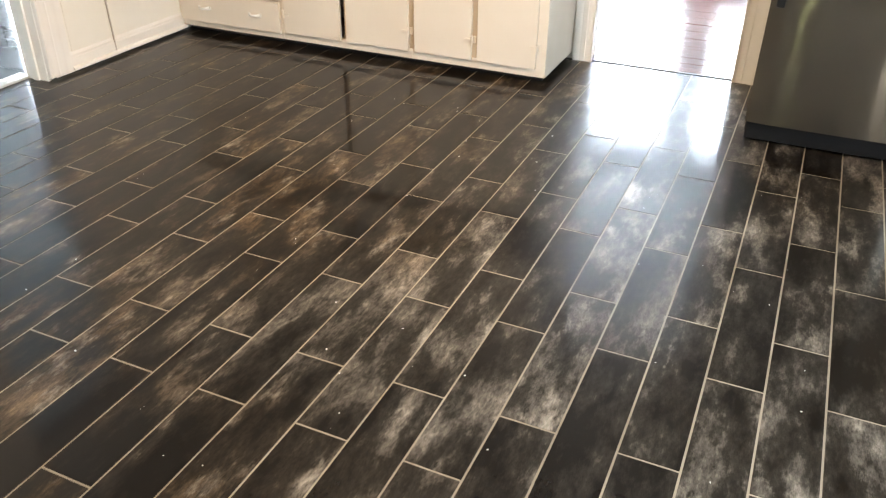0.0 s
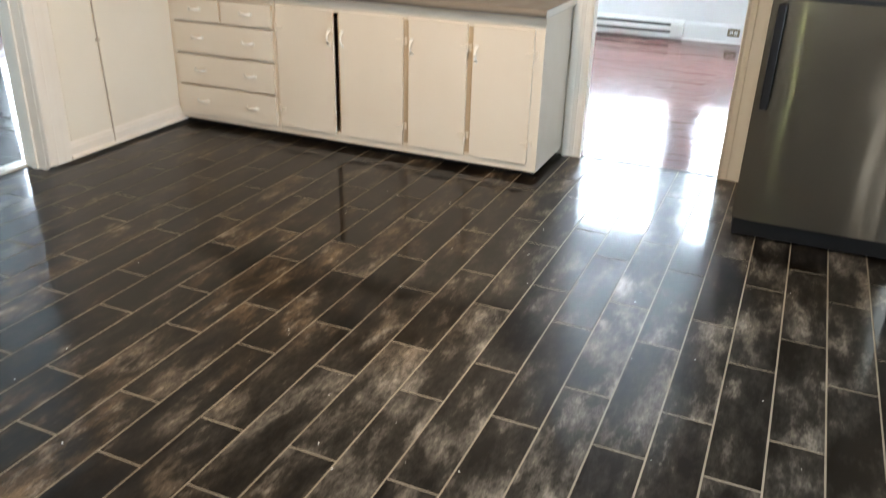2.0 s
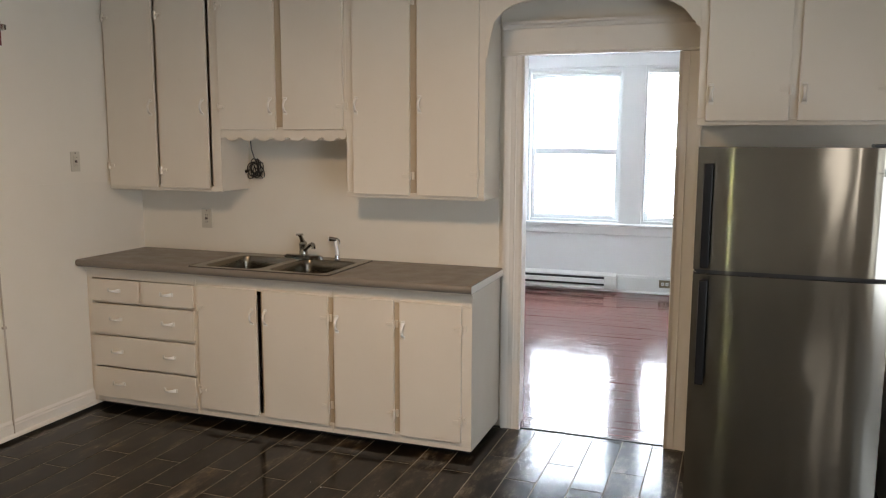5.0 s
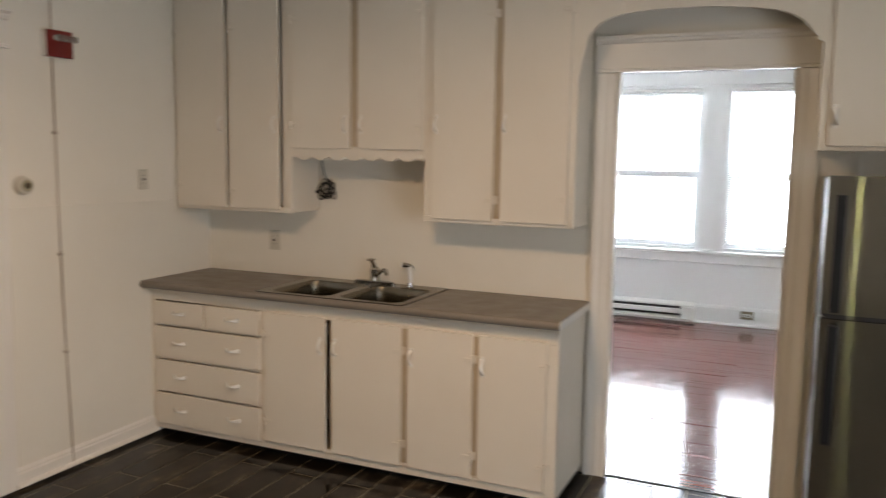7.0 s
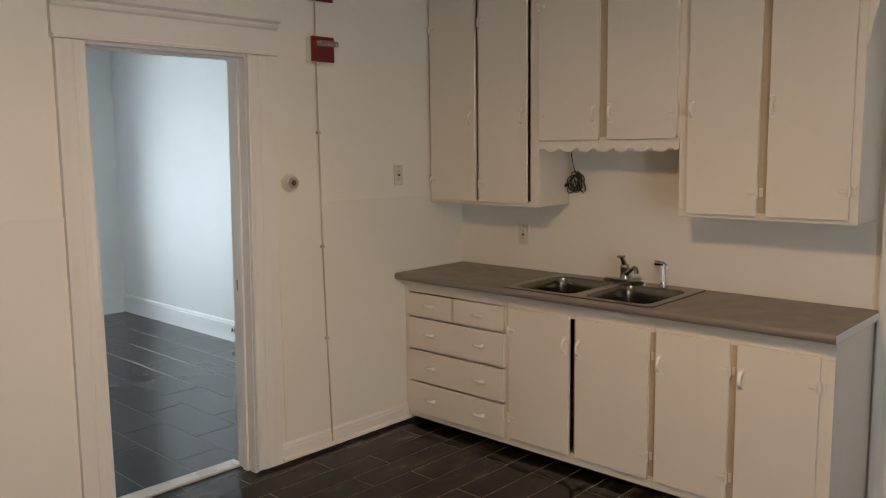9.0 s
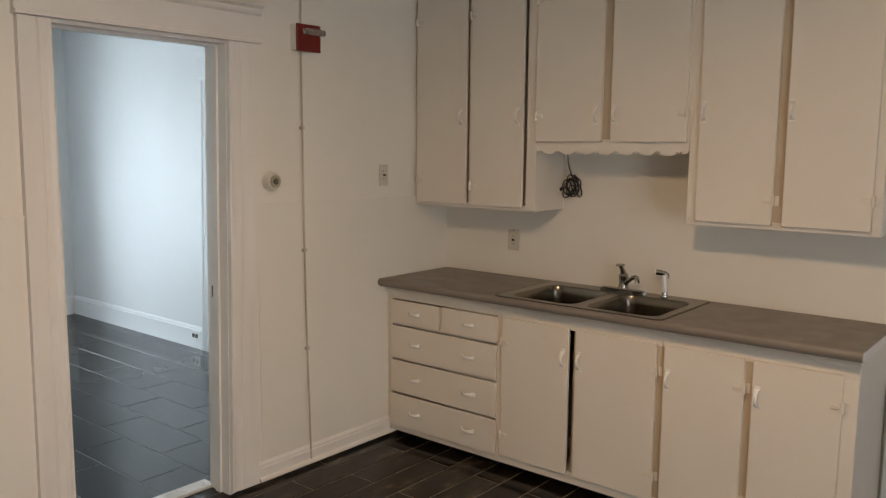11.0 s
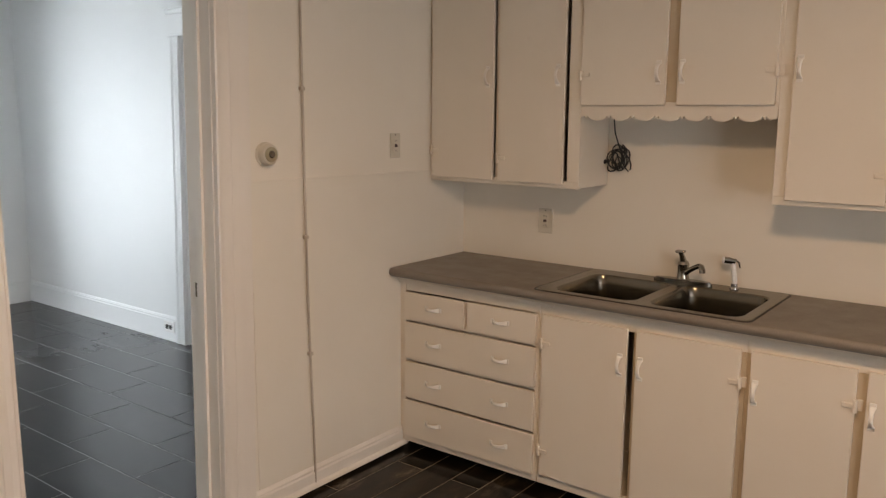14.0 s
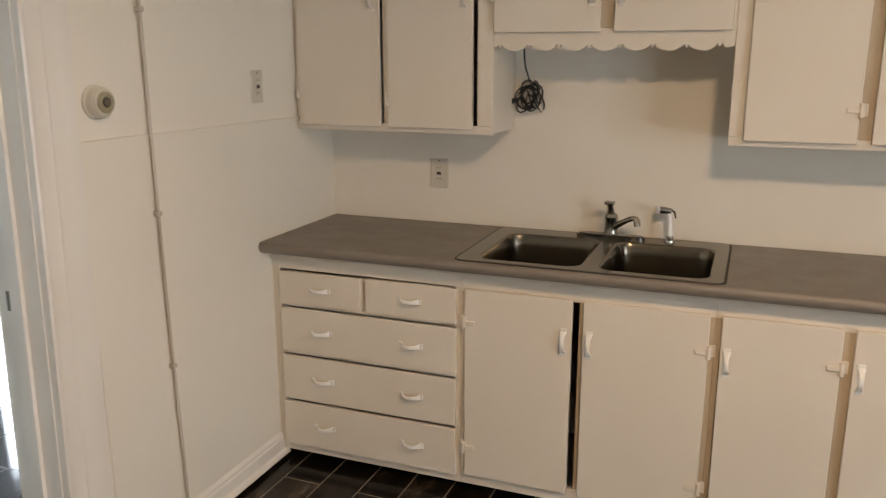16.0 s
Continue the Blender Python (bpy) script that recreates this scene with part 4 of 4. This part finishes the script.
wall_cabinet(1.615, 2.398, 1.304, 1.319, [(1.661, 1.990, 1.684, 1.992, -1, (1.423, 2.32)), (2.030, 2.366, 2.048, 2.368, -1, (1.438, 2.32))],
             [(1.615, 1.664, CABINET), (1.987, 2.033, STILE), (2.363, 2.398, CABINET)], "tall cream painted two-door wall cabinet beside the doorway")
wall_cabinet(3.424, 4.240, 1.688, 1.702, [(3.461, 3.815, 3.484, 3.817, -1, (1.84, 2.35)), (3.853, 4.206, 3.876, 4.208, -1, (1.84, 2.35))],
             [(3.424, 3.464, CABINET), (3.812, 3.856, CABINET), (4.203, 4.240, CABINET)], "cream painted two-door cabinet hung above the refrigerator", 1.824)

# scalloped valance under the short cabinet
outline = [(0.813, 1.650), (0.813, 1.617)]
x, step = 0.836, 0.1045
while x < 1.58:
    outline += [(x - 0.013, 1.615), (x - 0.008, 1.624), (x, 1.611), (x + 0.008, 1.624), (x + 0.013, 1.615)]
    w = step - 0.024
    outline += [(x + 0.012 + w * k / 8, 1.615 - 0.0135 * math.sin(math.pi * k / 8) ** 0.8) for k in range(1, 8) if x + 0.012 + w * k / 8 < 1.595]
    x += step
outline += [(1.613, 1.617), (1.613, 1.650)]
bm = bmesh.new()
prism(bm, outline, "y", UY - 0.0012, UY + 0.017)
part("valance", bm, CABINET, mid, "scalloped wooden valance")

# arched board that bridges the doorway
AX0, AX1 = 2.3985, 3.4235
arch = [(AX0, TOP - 0.004), (AX0, 2.02), (AX0 + 0.006, 2.02), (AX0 + 0.016, 2.09), (AX0 + 0.028, 2.145)]
for k in range(21):
    t = k / 20
    e = abs(2 * t - 1)
    arch.append((AX0 + 0.040 + t * (AX1 - AX0 - 0.077), 2.302 - 0.045 * e ** 2 - 0.074 * e ** 9 - 0.024 * (t - 0.42)))
arch += [(AX1 - 0.033, 2.160), (AX1 - 0.024, 2.156), (AX1 - 0.022, 2.140), (AX1 - 0.004, 2.13), (AX1, 2.12), (AX1, TOP - 0.004)]
bm = bmesh.new()
prism(bm, arch, "y", UY, UY + 0.02)
structure("trim", bm, CABINET, "cream painted arched board spanning the doorway between cabinets", "trim")

# ---- refrigerator ----
RX0, RX1, RY = 3.458, 4.184, -0.845
fridge = thing("refrigerator", ((RX0 + RX1) / 2, -0.45, 0.0), "stainless top-freezer refrigerator with black handles and sides", "refrigerator")
part("body", box_bm(RX0 + 0.004, RX1 - 0.004, RY + 0.062, -0.06, 0.03, 1.575, bevel=0.006), BLACK, fridge, "black enamelled body")
part("kick_grille", box_bm(RX0 + 0.01, RX1 - 0.01, RY + 0.03, RY + 0.0615, 0.012, 0.092, bevel=0.004), HANDLE, fridge, "black kick grille")


def fridge_door(name, z0, z1):
    bm = bmesh.new()
    n = 10
    front = []
    for k in range(n + 1):
        t = k / n
        front.append((RX0 + 0.002 + t * (RX1 - RX0 - 0.004), RY - 0.003 * (1 - (2 * t - 1) ** 2) + (0.010 if k in (0, n) else 0)))
    pts = front + [(RX1 - 0.002, RY + 0.055), (RX0 + 0.002, RY + 0.055)]
    prism(bm, pts, "z", z0, z1)
    return part(name, bm, FRIDGE, fridge)


top_door = fridge_door("freezer_door", 1.094, 1.590)
low_door = fridge_door("fridge_door", 0.100, 1.075)
part("door_gasket", box_bm(RX0 + 0.008, RX1 - 0.008, RY + 0.02, RY + 0.0615, 1.0755, 1.0935), SLOT, fridge, "black gap between the doors")


def bar_handle(door, z0, z1):
    bm = bmesh.new()
    x = RX0 + 0.045
    box(bm, x - 0.017, x + 0.017, RY - 0.056, RY - 0.034, z0, z1, bevel=0.005, segments=2)
    for z in (z0 + 0.02, z1 - 0.02):
        box(bm, x - 0.010, x + 0.010, RY - 0.0345, RY + 0.002, z - 0.018, z + 0.018, bevel=0.003)
    part("handle", bm, HANDLE, door, "black bar handle")


bar_handle(top_door, 1.108, 1.525)
bar_handle(low_door, 0.625, 1.060)
bm = bmesh.new()
for k in range(3):
    box(bm, 4.128, 4.160, RY - 0.0068, RY - 0.0035, 1.482 + 0.011 * k, 1.489 + 0.011 * k)
part("badge", bm, DARK, top_door, "small dark badge")
bm = bmesh.new()
lathe(bm, (RX0 + 0.008, RY + 0.02, 1.084), (0, -1, 0), [(0.006, 0), (0.006, 0.016), (0.003, 0.018)], 12)
part("hinge_pin", bm, CHROME, fridge)
part("hinge_cover", box_bm(RX1 - 0.09, RX1 - 0.01, RY + 0.03, RY + 0.12, 1.5905, 1.604, bevel=0.004), BLACK, fridge)

# low white cabinet beside the refrigerator
low = thing("low_cabinet", (4.6, -0.33, 0), "low white painted cabinet beside the refrigerator", "cabinet")
part("body", box_bm(4.292, 4.9, -0.585, -0.03, 0.0, 0.56, bevel=0.004), CABINET, low)
part("top", box_bm(4.272, 4.92, -0.61, -0.02, 0.5605, 0.588, bevel=0.008, segments=2), TRIM, low)

# ---- small things on the walls ----
def wall_conduit():
    c = thing("wire_conduit", (0.0, -1.128, 0.03), "thin painted metal wire conduit running up the wall", "conduit")
    def run(z0, z1):
        bm = bmesh.new()
        wob = [(z0 + (z1 - z0) * k / 12) for k in range(13)]
        tube(bm, [(0.0165, -1.108 - 0.029 * min(z / 1.3, 1.0) + 0.002 * math.sin(5.1 * z + 0.6), z) for z in wob], 0.005, 8)
        return bm
    part("tube", run(0.02, 0.62), CONDUIT, c)
    part("tube", run(0.622, 2.078), CONDUIT, c)
    part("tube", run(2.21, 2.382), CONDUIT, c)
    for z in (0.62, 1.12, 1.72):
        bm = bmesh.new()
        yc = -1.108 - 0.029 * min(z / 1.3, 1.0)
        box(bm, 0.004, 0.025, yc - 0.0105, yc + 0.0105, z - 0.008, z + 0.008, bevel=0.003)
        part("clip", bm, CONDUIT, c)


wall_conduit()


def alarm(z0, z1, lens, material, label):
    a = thing("fire_alarm", (0.0, -1.120, (z0 + z1) / 2), label, "alarm", "fire alarms")
    y0, y1 = -1.194, -1.048
    part("backbox", box_bm(0.0005, 0.044, y0 + 0.004, y1 - 0.004, z0 + 0.003, z1 - 0.003, bevel=0.003), TRIM, a, "painted metal back box")
    front = part("cover", box_bm(0.0442, 0.058, y0, y1, z0, z1, bevel=0.003), material, a, "red front cover")
    if lens:
        part("strobe_lens", box_bm(0.0582, 0.092, y0 + 0.03, y1 + 0.004, z1 - 0.052, z1 - 0.022, bevel=0.007, segments=2), LENS, front, "clear strobe lens")
        for k in range(4):
            part("sounder_slot", box_bm(0.0575, 0.0586, y0 + 0.04, y0 + 0.10, z0 + 0.022 + 0.011 * k, z0 + 0.026 + 0.011 * k), DARK_RED, front)


alarm(2.080, 2.207, True, RED, "red wall fire alarm with a clear strobe lens")
alarm(2.382, 2.515, False, DARK_RED, "dark red fire alarm box above the strobe")

thermo = thing("thermostat", (0.0, -1.326, 1.466), "round ivory thermostat with a dull metal dial", "thermostat")
bm = bmesh.new()
lathe(bm, (0.0005, -1.326, 1.466), (1, 0, 0), [(0.047, 0), (0.047, 0.006), (0.043, 0.010), (0.042, 0.028), (0.038, 0.036), (0.030, 0.038)])
part("ring", bm, PLASTIC, thermo)
bm = bmesh.new()
lathe(bm, (0.0386, -1.326, 1.466), (1, 0, 0), [(0.0295, 0), (0.0285, 0.005), (0.022, 0.0065), (0.021, 0.0045), (0.004, 0.0045)])
part("dial", bm, DIAL, thermo, "dull greenish metal dial")
bm = bmesh.new()
lathe(bm, (0.0432, -1.326, 1.466), (1, 0, 0), [(0.0145, 0), (0.0135, 0.0035), (0.009, 0.0045), (0.002, 0.0045)])
part("dial_cap", bm, PLATE_CHROME, thermo)

# tangled black cord that hangs out from under the short cabinet
cord = thing("power_cord", (0.873, -0.035, 1.6), "tangled black power cord hanging from under the cabinet", "cord")
rng = random.Random(7)
pts = [(0.858, -0.05, 1.639), (0.857, -0.048, 1.60), (0.860, -0.045, 1.55), (0.868, -0.04, 1.50)]
for loop in range(7):
    cx, cz = 0.878 + rng.uniform(-0.018, 0.022), 1.436 + rng.uniform(-0.016, 0.018)
    rx, rz, lean = rng.uniform(0.026, 0.055), rng.uniform(0.040, 0.074), rng.uniform(-0.7, 0.7)
    depth, way = rng.uniform(-0.012, 0.012), rng.choice((-1, 1))
    for k in range(14):
        a = way * (2 * math.pi * k / 14) + loop * 2.1
        u, w = rx * math.cos(a), rz * math.sin(a)
        pts.append((cx + u * math.cos(lean) - w * math.sin(lean), -0.034 + depth + 0.009 * math.sin(a + loop), cz + u * math.sin(lean) + w * math.cos(lean)))
for _ in range(1):
    pts = pts[:1] + [tuple((a + 2 * b + c) / 4 for a, b, c in zip(p, q, r)) for p, q, r in zip(pts, pts[1:], pts[2:])] + pts[-1:]
pts += [(0.84, -0.03, 1.425), (0.822, -0.032, 1.418)]
bm = bmesh.new()
tube(bm, pts, 0.0034, 6)
part("cable", bm, RUBBER, cord)
bm = bmesh.new()
tube(bm, [(0.824, -0.032, 1.418), (0.812, -0.034, 1.416), (0.796, -0.036, 1.414)], [0.006, 0.011, 0.012], 8)
part("plug", bm, RUBBER, cord)

# ceiling light that gives the warm light of the kitchen
fixture = thing("ceiling_light", (2.15, -2.5, TOP), "flat round ceiling light with a white rim", "light")
bm = bmesh.new()
lathe(bm, (2.15, -2.5, TOP + 0.001), (0, 0, -1), [(0.10, 0), (0.155, 0.012), (0.155, 0.215), (0.140, 0.215), (0.140, 0.195), (0.05, 0.19)], 40)
part("drum", bm, PLASTIC, fixture)

# ---- floors, piece by piece ----
def clip(poly, x0, x1, y0, y1):
    for k, lim, keep in ((0, x0, 1), (0, x1, -1), (1, y0, 1), (1, y1, -1)):
        out = []
        for i, p in enumerate(poly):
            q = poly[(i + 1) % len(poly)]
            dp, dq = keep * (p[k] - lim), keep * (q[k] - lim)
            if dp >= 0:
                out.append(p)
            if dp * dq < 0:
                s = dp / (dp - dq)
                out.append((p[0] + s * (q[0] - p[0]), p[1] + s * (q[1] - p[1])))
        poly = out
        if len(poly) < 3:
            return []
    return poly


def tile_prism(bm, poly, top, deep=0.006, chamfer=0.0012):
    cx, cy = sum(p[0] for p in poly) / len(poly), sum(p[1] for p in poly) / len(poly)
    def inset(p):
        d = math.hypot(p[0] - cx, p[1] - cy)
        return (p[0] + (cx - p[0]) / d * chamfer, p[1] + (cy - p[1]) / d * chamfer)
    hi = [bm.verts.new((*inset(p), top)) for p in poly]
    mi = [bm.verts.new((*p, top - chamfer * 0.6)) for p in poly]
    lo = [bm.verts.new((*p, top - deep)) for p in poly]
    n = len(poly)
    f = [bm.faces.new(hi)]
    for a, b in ((hi, mi), (mi, lo)):
        f += [bm.faces.new((a[k], a[(k + 1) % n], b[(k + 1) % n], b[k])) for k in range(n)]
    bmesh.ops.recalc_face_normals(bm, faces=f)


def piece(name, mesh, parent, m):
    ob = new(name, mesh)
    ob.parent = parent
    ob.matrix_local = m
    return ob


def lay(name, floor, cells, area, material, rest_material, near, tilt):
    """Lay rectangles (centre x, y, half width, half length, turn) clipped to area; those near the walk are pieces of their own."""
    shared = {}
    rest = bmesh.new()
    rng = random.Random(3)
    for cx, cy, hw, hl, turn in cells:
        c, s = math.cos(turn), math.sin(turn)
        quad = [(cx + u * c - v * s, cy + u * s + v * c) for u, v in ((-hw, -hl), (hw, -hl), (hw, hl), (-hw, hl))]
        poly = clip(quad, *area)
        if not poly:
            continue
        whole = len(poly) == 4 and all(math.dist(a, b) < 1e-6 for a, b in zip(poly, quad))
        if near[0] < cx < near[1] and near[2] < cy < near[3]:
            tip = Euler((rng.gauss(0, tilt), rng.gauss(0, tilt), 0)).to_matrix().to_4x4()
            key = (round(hw, 5), round(hl, 5))
            if whole:
                if key not in shared:
                    b = bmesh.new()
                    tile_prism(b, [(-hw, -hl), (hw, -hl), (hw, hl), (-hw, hl)], 0.0)
                    shared[key] = mesh_of(name, b, material, (0, 0, 0))
                piece(name, shared[key], floor, Matrix.Translation((cx, cy, 0)) @ tip @ Matrix.Rotation(turn, 4, "Z"))
            else:
                b = bmesh.new()
                tile_prism(b, [(p[0] - cx, p[1] - cy) for p in poly], 0.0)
                piece(name, mesh_of(name, b, material, (0, 0, 0)), floor, Matrix.Translation((cx, cy, 0)))
        else:
            tile_prism(rest, poly, 0.0)
    if len(rest.verts):
        tagged(part(name + "s", rest, rest_material, floor), kind="stuff")
    else:
        rest.free()


# kitchen: plank tiles, every second row shifted
TURN_T = radians(-0.4)
PITCH, LONG, GAP = 0.1579, 0.640, 0.0058
kitchen = structure("floor", box_bm(-0.14, EAST, SOUTH, -0.001, -0.05, -0.0013), GROUT, "dark clouded plank tiles with tan grout, polished and glossy", "floor")
cells = []
for col in range(-22, 20):
    for row in range(-8, 8):
        u = 3.0914 + PITCH * (col + 0.5)
        v = (-2.350 if col % 2 == 0 else -2.600) + LONG * (row + 0.5)
        du, dv = u - 2.9, v + 2.6
        cx = 2.9 + du * math.cos(TURN_T) - dv * math.sin(TURN_T)
        cy = -2.6 + du * math.sin(TURN_T) + dv * math.cos(TURN_T)
        cells.append((cx, cy, (PITCH - GAP) / 2, (LONG - GAP) / 2, TURN_T))
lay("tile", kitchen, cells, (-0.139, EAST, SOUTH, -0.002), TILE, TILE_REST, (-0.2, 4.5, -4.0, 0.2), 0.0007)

# room beyond the west door: larger slate tiles laid along the wall
hall = structure("floor", box_bm(HALL_W, -0.1505, HALL_S, 0.05, -0.05, -0.0013), HALL_GROUT, "dark slate-coloured tiles with a soft sheen", "floor")
cells = []
for row in range(-10, 5):
    for col in range(-8, 6):
        y0 = -1.001 + 0.2655 * row
        x0 = -1.57 + 0.612 * col - 0.252 * (row + 1)
        while x0 < HALL_W - 0.7:
            x0 += 0.612 * 14
        cells.append((x0 + 0.306, y0 + 0.1327, 0.3035, 0.1302, 0.0))
HALL_REST = tile_material("slate_tile_rest", (0.006, 0.006, 0.007), (0.02, 0.02, 0.02), (0.024, 0.024, 0.024), (0.03, 0.03, 0.03), 0.5, 0.06, island=True, along=(0.42, 1.0, 1.0), relief=0.004, worn=0.0, coat=0.8, matt=0.07)
lay("tile", hall, cells, (HALL_W, -0.151, HALL_S, 0.048), HALL_TILE, HALL_REST, (-3.6, -0.2, -2.4, 0.1), 0.0006)

# front rooms: narrow red boards
boards = structure("floor", box_bm(HALL_W, EAST, 0.0505, FAR, -0.05, -0.004), SLOT, "narrow red-stained floorboards with a worn glossy finish", "floor")
rng = random.Random(11)
cells = []
y = 0.019
while y < FAR:
    x = 0.9 - rng.random() * 1.1
    while x < EAST:
        length = rng.uniform(0.9, 2.2)
        cells.append((x + length / 2, y + 0.0285, length / 2 - 0.0004, 0.0279, 0.0))
        x += length
    y += 0.057
lay("plank", boards, cells, (0.872, EAST, 0.0175, FAR), PLANK, PLANK, (0.9, 4.4, -0.1, FAR), 0.0012)
part("boarding", box_bm(HALL_W, 0.749, 0.051, FAR, -0.004, 0.0), PLANK, boards)

# crumbs and grit on the kitchen floor
rng = random.Random(5)
bm = bmesh.new()
for _ in range(90):
    x, y, r = rng.uniform(1.2, 4.4), rng.uniform(-3.9, -0.9), rng.uniform(0.0008, 0.0024)
    grit = bmesh.ops.create_icosphere(bm, subdivisions=1, radius=r)["verts"]
    stretch = rng.uniform(0.6, 2.0)
    for v in grit:
        v.co = Vector((x + v.co.x * stretch, y + v.co.y, 0.0004 + r * 0.5 + v.co.z * 0.5))
crumbs = new("floor_grit", mesh_of("floor_grit", bm, HEATER, (0, 0, 0)))
tagged(crumbs, "pale crumbs and grit scattered on the dark tiles", "grit", kind="stuff")
